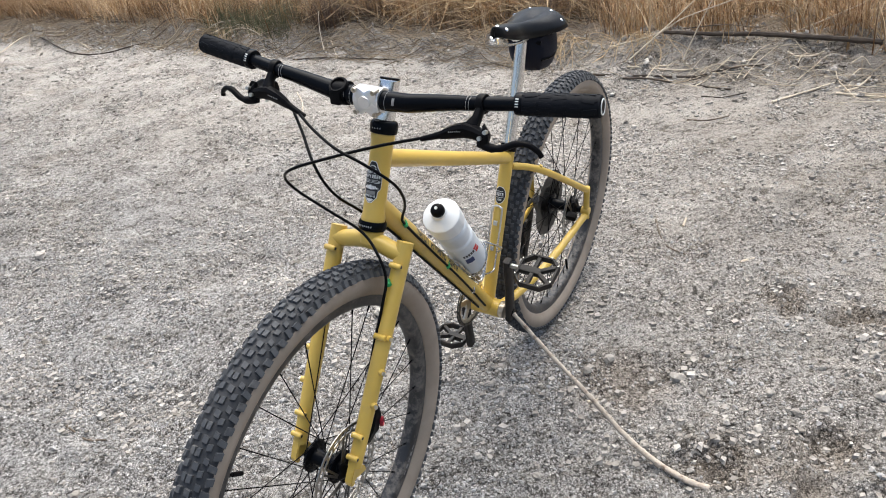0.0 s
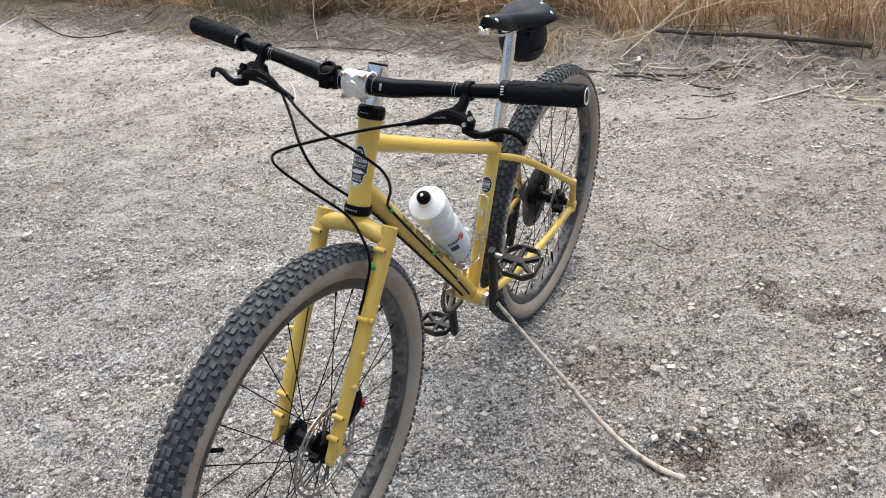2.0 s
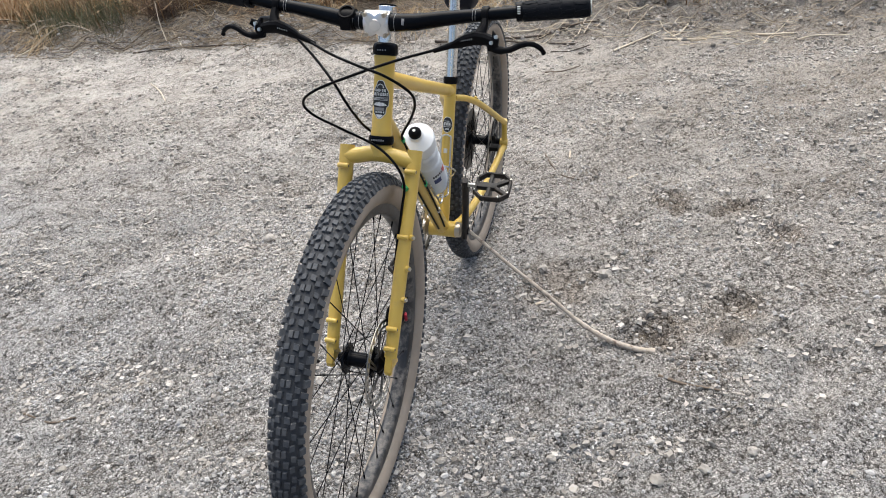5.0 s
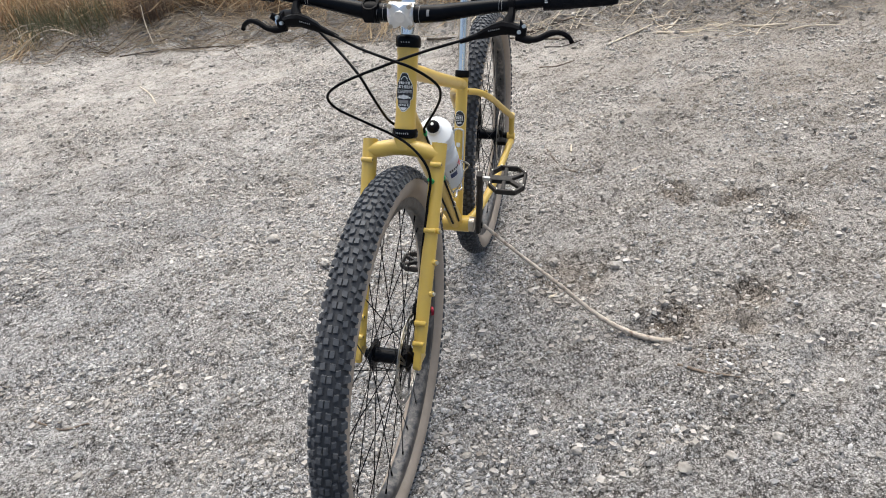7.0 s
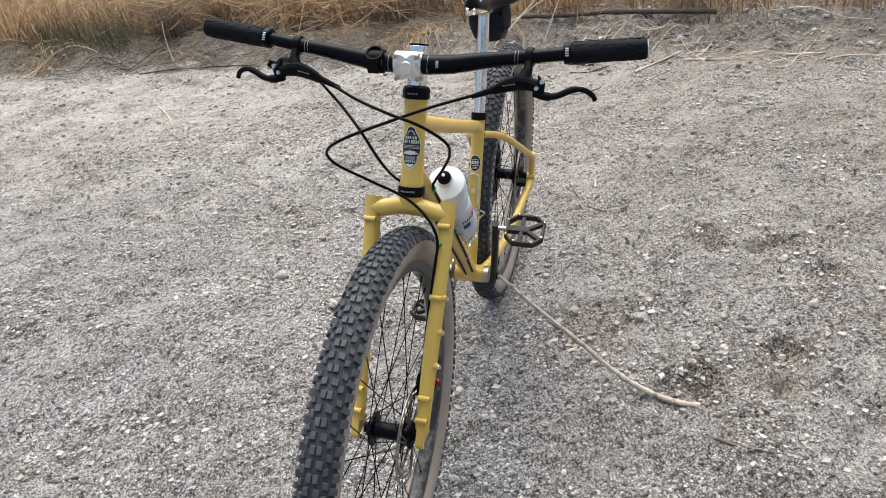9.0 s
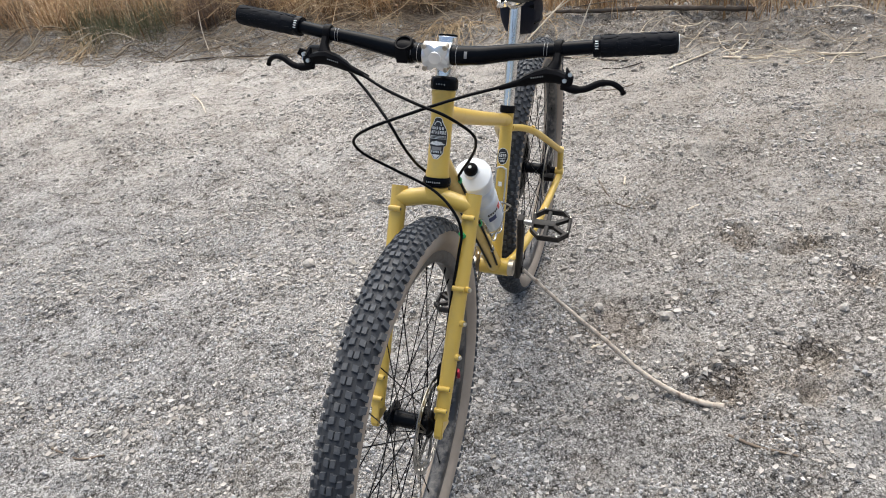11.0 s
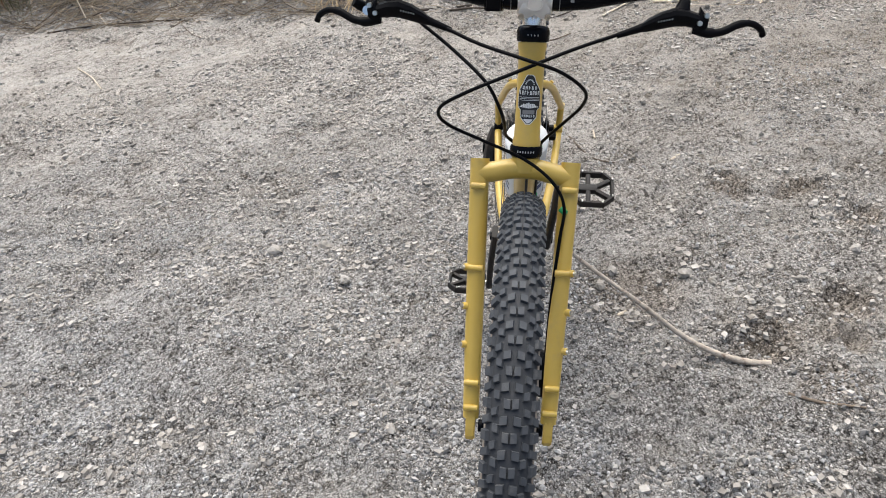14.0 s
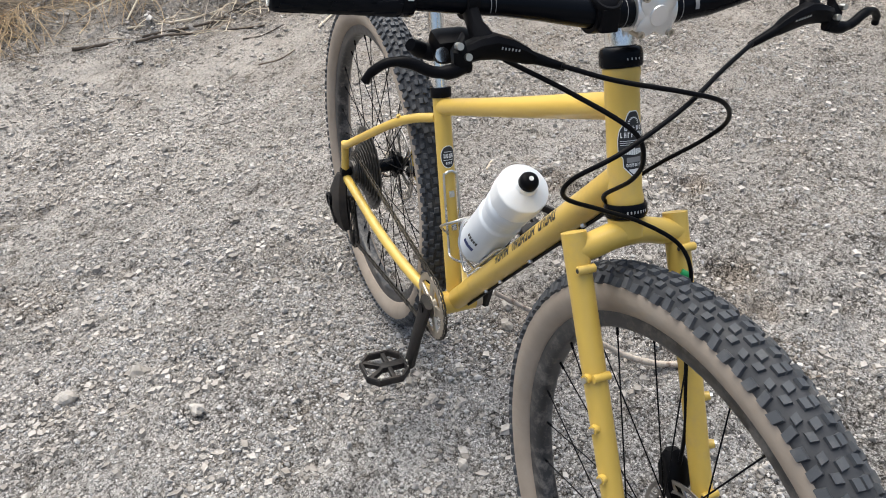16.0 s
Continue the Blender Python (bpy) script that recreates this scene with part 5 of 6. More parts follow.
# grips, levers
for sgn in (1, -1):
    g0, g1 = V(half_bar[6].x, sgn * 0.256, half_bar[6].z), V(half_bar[7].x, sgn * 0.385, half_bar[7].z)
    gd = (g1 - g0).normalized()
    L = (g1 - g0).length
    bm = bmesh.new()
    prof = [(0.0115, 0.010)]
    for i in range(27):
        h = 0.012 + (L - 0.016) * i / 26
        prof.append((0.0166 - 0.0006 * (i % 3 == 0) + 0.0008 * math.sin(math.pi * i / 26), h))
    prof += [(0.0165, L - 0.002), (0.0140, L), (0.010, L)]
    lathe(bm, prof, g0, gd, 30)
    grip = part("grip", bm, GRIP, bike, "black ribbed rubber grip")
    bm = bmesh.new()
    gu = (V(1, 0, 0.6) - gd * V(1, 0, 0.6).dot(gd)).normalized()
    gw = gd.cross(gu)
    for k in range(14):
        a = 2 * math.pi * k / 14
        for q in range(5):
            skew = 0.10 * (q - 2) * (1 if k % 2 else -1) * (1 if k % 4 < 2 else 0.3)
            out = math.cos(a + skew) * gu + math.sin(a + skew) * gw
            h = 0.022 + q * 0.0225 + 0.004 * (k % 2)
            box(bm, 0.0195, 0.0056, 0.0030, frame_of(g0 + gd * h + out * 0.0161, out, gd + out.cross(gd) * 0.12 * (1 if k % 2 else -1)), 0.0008)
    part("grip_ribs", bm, GRIP, grip)
    part("lock_ring", lathe(bmesh.new(), [(0.0113, 0.0), (0.0165, 0.0), (0.0175, 0.002), (0.0175, 0.010), (0.0165, 0.012), (0.0113, 0.012)], g0, gd, 28), GLOSS, grip)
    bm = bmesh.new()
    for q in range(4):
        patch(bm, g0, gd, V(1, 0, 0.5), 0.0178, 0.003, 0.0085, 0.0008, 1, 1, -0.30 + q * 0.22)
    part("ring_print", bm, WHITE, grip, "white bars")
    lathe_ring = lathe(bmesh.new(), [(0.0105, 0.0), (0.0125, 0.0), (0.0125, 0.0012), (0.0105, 0.0012)], g1, gd, 28, True)
    part("end_ring", lathe_ring, WHITE, grip, "white ring on the end")
    part("end_plug", lathe(bmesh.new(), [(0.001, -0.001), (0.0105, -0.001), (0.0105, 0.0004), (0.001, 0.0004)], g1, gd, 24), BLACK, grip)

    def Q(x, y, z):
        return V(x, sgn * y, z)
    # clamp band and lever body
    bm = bmesh.new()
    lathe(bm, [(0.0112, -0.006), (0.0150, -0.006), (0.0158, -0.004), (0.0158, 0.004), (0.0150, 0.006), (0.0112, 0.006)], Q(0.2615, 0.203, 1.018), (0.06, sgn, 0.08), 26, True)
    loft(bm, [(Q(0.270, 0.203, 1.012), V(0.007, 0, 0.006), Q(0, 0.0065, 0)), (Q(0.280, 0.203, 1.004), V(0.006, 0, 0.005), Q(0, 0.0070, 0)), (Q(0.290, 0.199, 0.994), V(0.007, 0, 0.006), Q(0, 0.0105, 0)), (Q(0.296, 0.195, 0.985), V(0.008, 0, 0.005), Q(0, 0.0140, 0))])
    clampb = part("brake_lever", bm, BLACK, bike)
    bm = bmesh.new()
    loft(bm, [(Q(0.302, 0.146, 0.972), V(0.0045, 0, 0), V(0, 0, 0.0050)), (Q(0.300, 0.156, 0.976), V(0.0075, 0, 0), V(0.001, 0, 0.0085)), (Q(0.298, 0.172, 0.982), V(0.0095, 0, 0), V(0.002, 0, 0.0112)),
              (Q(0.297, 0.190, 0.987), V(0.0105, 0, 0), V(0.002, 0, 0.0120)), (Q(0.298, 0.206, 0.987), V(0.0105, 0, 0), V(0.001, 0, 0.0105)), (Q(0.300, 0.220, 0.984), V(0.0090, 0, 0), V(0, 0, 0.0090)), (Q(0.302, 0.232, 0.983), V(0.0060, 0, 0), V(0, 0, 0.0060))])
    loft(bm, [(Q(0.297, 0.222, 0.998), V(0.005, 0, 0), V(0, 0, 0.004)), (Q(0.302, 0.226, 0.988), V(0.0075, 0, 0), Q(0, 0.0085, 0)), (Q(0.304, 0.224, 0.974), V(0.007, 0, 0), Q(0, 0.009, 0)), (Q(0.304, 0.222, 0.968), V(0.005, 0, 0), Q(0, 0.007, 0))])
    part("master_cylinder", bm, BLACK, clampb)
    part("hose_boot", tube(bmesh.new(), [Q(0.301, 0.152, 0.974), Q(0.303, 0.135, 0.968), Q(0.305, 0.115, 0.961)], [0.0062, 0.0050, 0.0040], 12), BLACK, clampb)
    bm = bmesh.new()
    pts = spline([Q(0.303, 0.218, 0.974), Q(0.306, 0.236, 0.970), Q(0.305, 0.255, 0.972), Q(0.300, 0.276, 0.981), Q(0.296, 0.294, 0.981), Q(0.292, 0.308, 0.972), Q(0.289, 0.313, 0.963)], 4)
    tube(bm, pts, [0.0070] * 6 + [0.0055] * 8 + [0.0045] * 7 + [0.0040, 0.0040, 0.0043, 0.0045], 12)
    part("lever_blade", bm, BLACK, clampb)
    for p in (Q(0.3095, 0.222, 0.984), Q(0.307, 0.230, 0.994)):
        part("pivot_bolt", lathe(bmesh.new(), [(0.001, 0.005), (0.0034, 0.005), (0.0036, -0.002), (0.001, -0.002)], p, (1, 0, 0.25), 14), STEEL, clampb)
    bm = bmesh.new()
    for q in range(6):
        box(bm, 0.0006, 0.0013, 0.0023, frame_of(Q(0.3085, 0.168 + q * 0.0036, 0.984 + q * 0.0008), (0.2, 0, 1), (1, 0, 0)))
    part("lever_print", bm, LIGHTGREY, clampb, "small pale bars", smooth=False)
bm = bmesh.new()
box(bm, 0.030, 0.040, 0.026, frame_of(V(0.272, -0.222, 0.982), (0.2, 0, 1), (1, 0, 0)), 0.008)
tube(bm, spline([V(0.275, -0.225, 0.978), V(0.262, -0.245, 0.975), V(0.268, -0.262, 0.985)], 4), [0.010, 0.010, 0.009, 0.009, 0.008, 0.008, 0.008, 0.007, 0.006], 10)
shifter = part("shifter", bm, BLACK, bike)
part("shifter_badge", tube(bmesh.new(), [V(0.288, -0.238, 0.980), V(0.2895, -0.238, 0.9805)], 0.007, 12), SILVER, shifter)

# hoses and cables
def beside(f, deg, r=0.0221):
    """A place along the down tube, turned about it from its left side."""
    return D0 + DD * f + r * (math.cos(radians(deg)) * V(0, 1, 0) + math.sin(radians(deg)) * DN)


HOSE_A = [V(0.306, 0.116, 0.963), V(0.336, 0.056, 0.951), V(0.370, -0.014, 0.932), V(0.385, -0.087, 0.903), V(0.364, -0.126, 0.868), V(0.346, -0.118, 0.836), V(0.337, -0.064, 0.806), V(0.329, -0.001, 0.773), V(0.348, 0.043, 0.747), V(0.360, 0.063, 0.711), V(0.375, 0.060, 0.663), V(0.405, 0.0545, 0.590), V(0.432, 0.052, 0.520), V(0.442, 0.052, 0.455)]
HOSE_B = [V(0.310, -0.121, 0.965), V(0.335, -0.073, 0.954), V(0.365, -0.009, 0.946), V(0.364, 0.041, 0.929), V(0.340, 0.077, 0.893), V(0.312, 0.077, 0.857), V(0.273, 0.055, 0.810), V(0.246, 0.030, 0.768)] + [beside(f, a) for f, a in ((0.085, 0), (0.20, -8), (0.325, -12), (0.455, -19), (0.610, -38))]
HOSE_C = [V(0.277, -0.167, 0.964), V(0.321, -0.111, 0.939), V(0.362, -0.062, 0.911), V(0.362, -0.042, 0.875), V(0.339, -0.034, 0.838), V(0.296, -0.032, 0.796), V(0.276, -0.012, 0.768)] + [beside(f, a) for f, a in ((0.070, -80), (0.20, -80), (0.40, -80), (0.610, -84))]
for pts, nm in ((HOSE_A, "front_brake_hose"), (HOSE_B, "rear_brake_hose"), (HOSE_C, "shift_cable")):
    rod(nm, spline(pts, 8), 0.0026, BLACK, bike, seg=10)
part("hose_clip", tube(bmesh.new(), [V(0.350, 0.0585, 0.702), V(0.357, 0.0665, 0.699)], 0.005, 10), GREEN, bike, "green hose clip")
for f, a, mat in ((0.088, -2, GREEN), (0.325, -12, GREEN), (0.50, -22, STEEL)):
    bm = tube(bmesh.new(), [beside(f - 0.004, a), beside(f + 0.004, a)], 0.0042, 10)
    tube(bm, [beside(f, a + 26, 0.0203), beside(f, a + 8, 0.0250), beside(f, a - 14, 0.0245)], 0.0014, 6)
    part("hose_clip", bm, mat, bike, "green hose clip" if mat is GREEN else "small steel hose clip")
for f in (0.12, 0.30, 0.43, 0.50):
    p = D0 + DD * f - DN * 0.0176
    part("tube_boss", tube(bmesh.new(), [p, p - DN * 0.006], 0.0045, 10), STEEL, bike)

# bottle cages and bottle
def cage(o, ax, out, name):
    """A wire bottle cage on a tube: o at its foot, ax along the tube, out away from it."""
    side = ax.cross(out).normalized()
    r = 0.0375
    c = out * (r + 0.006)
    bm = bmesh.new()
    hair = [o + side * 0.013 + ax * 0.0, o + side * 0.013 + ax * 0.13, o + side * 0.009 + ax * 0.143, o + ax * 0.147, o - side * 0.009 + ax * 0.143, o - side * 0.013 + ax * 0.13, o - side * 0.013]
    tube(bm, spline(hair, 5), 0.0024, 8)
    for s2 in (1, -1):
        arm = [o + side * 0.013 * s2 + ax * 0.03, o + side * 0.032 * s2 + out * 0.018 + ax * 0.05, o + side * 0.038 * s2 + c + ax * 0.062, o + side * 0.026 * s2 + c + out * 0.030 + ax * 0.074, o + c + out * 0.038 + ax * 0.080]
        tube(bm, spline(arm, 6), 0.0024, 8)
        low = [o + side * 0.013 * s2, o + side * 0.015 * s2 - ax * 0.012 + out * 0.010, o + side * 0.012 * s2 - ax * 0.012 + c, o + c + out * 0.020 - ax * 0.010]
        tube(bm, spline(low, 5), 0.0024, 8)
    cg = part(name, bm, STEEL, bike, "polished wire cage")
    for h in (0.040, 0.104):
        bm = bmesh.new()
        box(bm, 0.010, 0.012, 0.003, frame_of(o + ax * h + out * 0.001, out, side), 0.001)
        part("cage_plate", bm, STEEL, cg)
        part("cage_bolt", tube(bmesh.new(), [o + ax * h, o + ax * h + out * 0.005], 0.0042, 12), STEEL, cg)
    return cg


cage(BB + SD * 0.115 + SN * 0.0185, SD, SN, "bottle_cage")
DU = -DD
cage(D1 + DU * 0.135 + DN * 0.0221, DU, DN, "bottle_cage")
BAX = (V(0.077, 0, 0.694) - V(-0.068, 0, 0.492)).normalized()
B0 = V(0.077, 0, 0.694) - BAX * 0.262
bottle = tagged(new("water_bottle"), "white plastic sports bottle with a black spout in a wire cage", "bottle")
bottle.matrix_basis = BIKE
bm = bmesh.new()
lathe(bm, [(0.002, 0.006), (0.0270, 0.002), (0.0340, 0.0), (0.0370, 0.003), (0.0382, 0.010), (0.0382, 0.014), (0.0382, 0.124), (0.0382, 0.127), (0.0379, 0.1285), (0.0362, 0.1315), (0.0348, 0.1335), (0.0345, 0.135), (0.0345, 0.137), (0.0345, 0.152), (0.0345, 0.154), (0.0348, 0.1555), (0.0362, 0.1575), (0.0379, 0.1600), (0.0382, 0.1615), (0.0382, 0.164), (0.0382, 0.172), (0.0380, 0.175), (0.0368, 0.178), (0.0335, 0.182), (0.0318, 0.185), (0.0312, 0.188), (0.0312, 0.206), (0.002, 0.206)], B0, BAX, 40)
part("bottle_body", bm, BOTTLE, bottle)
bm = bmesh.new()
lathe(bm, [(0.0315, 0.1935), (0.0385, 0.1935), (0.0396, 0.1938), (0.0403, 0.1945), (0.0405, 0.1960), (0.0405, 0.198), (0.0405, 0.2245), (0.0405, 0.2265), (0.0403, 0.2282), (0.0397, 0.2294), (0.0386, 0.2303), (0.0372, 0.2310), (0.0195, 0.2400), (0.0180, 0.2408), (0.0172, 0.2418), (0.0168, 0.2440), (0.0155, 0.247), (0.002, 0.247)], B0, BAX, 48, wob=lambda k: 0.010 if k % 4 < 2 else 0.0)
part("bottle_cap", bm, CAP, bottle)
bm = bmesh.new()
lathe(bm, [(0.0138, 0.246), (0.0148, 0.248), (0.0148, 0.255), (0.0125, 0.260), (0.0090, 0.263), (0.002, 0.263)], B0, BAX, 24)
spout = part("spout", bm, BLACK, bottle, "black rubber spout")
part("spout_valve", lathe(bmesh.new(), [(0.0005, 0.263), (0.0035, 0.263), (0.0035, 0.2645), (0.0005, 0.2645)], B0, BAX, 14), WHITE, spout)
for nm, mat, items in (("bottle_print", INK, [(0.088 - 0.0, 0.098, -0.95 + 0.16 * q, 0.0022) for q in range(5)]), ("bottle_print", INK, [(0.064, 0.073, 3.20 + 0.13 * q, 0.0018) for q in range(5)]),
                       ("bottle_logo", NAVYINK, [(0.060, 0.080, -0.75, 0.010), (0.040, 0.050, 3.45, 0.012)]), ("bottle_mark", RED, [(0.080, 0.092, 0.0, 0.006), (0.094, 0.102, -0.05, 0.007)])):
    bm = bmesh.new()
    for v0, v1, turn, h in items:
        patch(bm, B0, BAX, V(0, 1, 0), 0.0387, v0, v1, h, 4, 2, turn)
    part(nm, bm, mat, bottle)

# saddle bag
bag = tagged(new("saddle_bag"), "small dark navy nylon bag strapped under the saddle", "bag")
bag.matrix_basis = BIKE
bm = bmesh.new()
bmesh.ops.create_cube(bm, size=2.0)
bmesh.ops.subdivide_edges(bm, edges=bm.edges[:], cuts=5, use_grid_fill=True)
for v in bm.verts:
    c = v.co
    n = c.normalized() * 1.22
    c = c * 0.30 + n * 0.70
    w = 0.044 + 0.006 * c.z
    v.co = V(-0.402 + 0.055 * c.x + 0.012 * c.z, w * c.y, 0.889 + 0.049 * c.z + 0.006 * noise.noise(c * 3.4) - 0.004 * abs(c.y))
part("bag_body", bm, NAVY, bag)
bm = bmesh.new()
tube(bm, spline([V(-0.352, -0.04, 0.915), V(-0.345, 0, 0.917), V(-0.352, 0.04, 0.915)], 4), 0.006, 8)
part("bag_strap", bm, BLACK, bag)
bm = bmesh.new()
tube(bm, spline([V(-0.35, 0.043, 0.875), V(-0.40, 0.050, 0.872), V(-0.45, 0.040, 0.876)], 4), 0.0022, 6)
part("bag_zip", bm, BLACK, bag)


# ---- prop stick and twigs ----
def stick(name, pts, r0, r1, material, label, category, group="", knots=0.0, n=8, seg=10):
    p = spline(pts, n)
    rr = random.Random(len(p) * 7 + int(1000 * p[0].x))
    rs2 = [(r0 + (r1 - r0) * i / (len(p) - 1)) * (1 + knots * rr.uniform(-1, 1)) for i in range(len(p))]
    p = [q + V(rr.uniform(-1, 1), rr.uniform(-1, 1), rr.uniform(-1, 1)) * r0 * knots * 0.8 for q in p]
    ob = link(name, tube(bmesh.new(), p, rs2, seg), material)
    return tagged(ob, label, category, group)


stick("prop_stick", [V(0.146, 1.590, 0.298), V(0.200, 1.537, 0.230), V(0.252, 1.486, 0.170), V(0.305, 1.434, 0.108), V(0.352, 1.388, 0.050), V(0.395, 1.345, 0.012), V(0.440, 1.302, -0.012), V(0.480, 1.262, -0.018), V(0.508, 1.243, -0.020)],
      0.0046, 0.0082, WOOD, "long curved bare stick propping the bike under its crank", "stick", knots=0.15)


def on_ground(pts, lift):
    return [V(x, y, float(height(x, y)) + lift) for x, y in pts]


for pts, r in (([(-1.151, 1.812), (-1.085, 1.763), (-1.005, 1.715)], 0.004), ([(0.775, 2.46), (0.757, 2.358), (0.760, 2.28), (0.80, 2.22)], 0.0035), ([(0.455, 1.143), (0.484, 1.078), (0.543, 1.018)], 0.0045),
               ([(1.214, 3.379), (1.31, 3.35), (1.40, 3.345)], 0.004)):
    stick("twig", on_ground(pts, r * 0.7), r, r * 0.6, TWIG, "short dry twig lying on the gravel", "twig", "twigs on the track", 0.25)
for pts in ([(0.934, 2.099), (0.986, 2.112)], [(0.309, 1.565), (0.337, 1.569)], [(0.86, 2.42), (0.89, 2.47)], [(-0.75, 4.83), (-0.70, 4.61), (-0.675, 4.39)]):
    stick("straw_piece", on_ground(pts, 0.003), 0.004, 0.003, STRAWMAT, "pale dry straw piece on the gravel", "straw", "straw on the track", 0.2, 4, 6)

# ---- dry bank ----
TX, TY = 0.78, -0.625


def bank_xy(a, s):
    """Place on the bank: a along it, s away from the track."""
    return 0.625 * s + TX * a, 0.78 * s + TY * a


def ribbons(n_clumps, blades, a_rng, s_rng, h_rng, lean, width, rs, clump=0.10, droop=0.35, density=None):
    """Corners and faces of tufts of curved blades."""
    a, s = rs.uniform(*a_rng, n_clumps), s_rng[0] + (s_rng[1] - s_rng[0]) * rs.rand(n_clumps) ** 1.4
    if density is not None:
        keep = rs.rand(n_clumps) < density(a, s)
        a, s = a[keep], s[keep]
    m = len(a) * blades
    ca, cs = np.repeat(a, blades) + rs.normal(0, clump, m), np.repeat(s, blades) + rs.normal(0, clump, m)
    x, y = bank_xy(ca, cs)
    z = height(x, y) - 0.01
    h = rs.uniform(*h_rng, m) * np.repeat(rs.uniform(0.7, 1.15, len(a)), blades)
    az = rs.uniform(0, 2 * math.pi, m)
    ln = rs.uniform(0.1, 1.0, m) * lean
    w = rs.uniform(0.6, 1.2, m) * width
    levels = []
    for k in range(5):
        t = k / 4
        r = h * ln * t * (0.5 + 0.5 * t)
        zz = h * (t - droop * ln * t * t)
        px, py, pz = x + r * np.cos(az), y + r * np.sin(az), z + zz
        ww = w * (1 - 0.85 * t) / 2
        sx, sy = -np.sin(az) * ww, np.cos(az) * ww
        levels.append(np.stack([np.stack([px - sx, py - sy, pz], -1), np.stack([px + sx, py + sy, pz + ww * 0.6], -1)], 1))
    v = np.stack(levels, 1).reshape(-1, 3)
    base = np.arange(m)[:, None, None] * 10
    f = np.array([[2 * k, 2 * k + 1, 2 * k + 3, 2 * k + 2] for k in range(4)])[None] + base
    return v, f.reshape(-1, 4)


rs = np.random.RandomState(8)
soup("dead_brush", *ribbons(1300, 24, (-11.0, 4.5), (4.34, 7.5), (0.12, 0.50), 1.5, 0.0056, rs, 0.07, 0.42, density=lambda a, s: np.clip(0.55 - 0.8 * vnoise(a, s, 0.9, 1), 0.3, 1)), BRUSH, "dark brown dead brush tangled in the grass", "brush")
soup("dry_grass", *ribbons(2500, 22, (-11.0, 4.5), (4.27, 7.8), (0.14, 0.55), 1.0, 0.0066, rs, 0.06, 0.40, density=lambda a, s: np.clip(0.55 + 0.7 * vnoise(a, s, 0.9, 1), 0.30, 1)), GRASS, "tangled golden dry grass along the bank", "grass")
soup("green_weeds", *ribbons(24, 60, (-5.4, -4.5), (4.16, 4.5), (0.12, 0.30), 0.9, 0.0040, rs, 0.08), WEED, "grey-green weeds among the dry grass", "weeds")


def fallen(n, a_rng, s_rng, rs, length, lift, width):
    """Corners and faces of long bent straws lying over the grass."""
    a, s = rs.uniform(*a_rng, n), rs.uniform(*s_rng, n)
    L, az = rs.uniform(*length, n), rs.normal(0, 1.0, n) * np.where((a > -1.9) | (s < 4.5), 0.35, 0.8)
    bow, up0, up1 = rs.uniform(-0.2, 0.2, n), rs.uniform(0, lift, n) * smooth(s, 4.1, 4.5), rs.uniform(0, lift, n) * smooth(s, 4.1, 4.5)
    w = rs.uniform(*width, n)
    rows = []
    for k in range(7):
        t = k / 6
        aa = a + L * (t - 0.5) * np.cos(az) - bow * L * np.sin(az) * 4 * t * (1 - t)
        ss = s + L * (t - 0.5) * np.sin(az) + bow * L * np.cos(az) * 4 * t * (1 - t)
        x, y = bank_xy(aa, ss)
        z = height(x, y) + 0.006 + up0 * (1 - t) + up1 * t + 0.10 * L * t * (1 - t)
        ww = w * (1 - 0.5 * t) / 2
        rows.append(np.stack([np.stack([x, y, z + ww], -1), np.stack([x + ww * 0.87, y, z - ww * 0.5], -1), np.stack([x - ww * 0.87, y, z - ww * 0.5], -1)], 1))
    v = np.stack(rows, 1).reshape(-1, 3)
    f = np.array([[3 * k + i, 3 * k + (i + 1) % 3, 3 * k + 3 + (i + 1) % 3, 3 * k + 3 + i] for k in range(6) for i in range(3)])[None] + np.arange(n)[:, None, None] * 21
    return v, f.reshape(-1, 4)


soup("fallen_straw", *fallen(2800, (-10.0, 4.2), (4.42, 6.4), rs, (0.25, 1.0), 0.36, (0.0035, 0.0085)), STRAWS, "long pale dry straws fallen over the grass", "straw")

soup("fallen_straw", *fallen(520, (-4.4, -2.2), (4.36, 5.1), rs, (0.5, 1.3), 0.40, (0.0045, 0.0090)), STRAWS, "long pale straws lying in a heap over the bank edge", "straw")


def litter(n, a_rng, s_mid, s_dev, rs, length, width):
    a, s = rs.uniform(*a_rng, n), rs.normal(s_mid, s_dev, n)
    x, y = bank_xy(a, s)
    az = rs.normal(-0.675, 0.75, n)
    L, w = rs.uniform(*length, n), rs.uniform(*width, n)
    rows = []
    for t in (-0.5, 0.0, 0.5):
        px, py = x + L * t * np.cos(az) + 0.1 * L * (t == 0) * np.sin(az), y + L * t * np.sin(az)
        pz = height(px, py) + 0.004 + rs.uniform(0, 0.022, n)
        sx, sy = -np.sin(az) * w / 2, np.cos(az) * w / 2
        rows.append(np.stack([np.stack([px - sx, py - sy, pz], -1), np.stack([px, py, pz + w * 0.8], -1), np.stack([px + sx, py + sy, pz], -1)], 1))
    v = np.stack(rows, 1).reshape(-1, 3)
    f = np.array([[0, 1, 4, 3], [1, 2, 5, 4], [3, 4, 7, 6], [4, 5, 8, 7]])[None] + np.arange(n)[:, None, None] * 9
    return v, f.reshape(-1, 4)


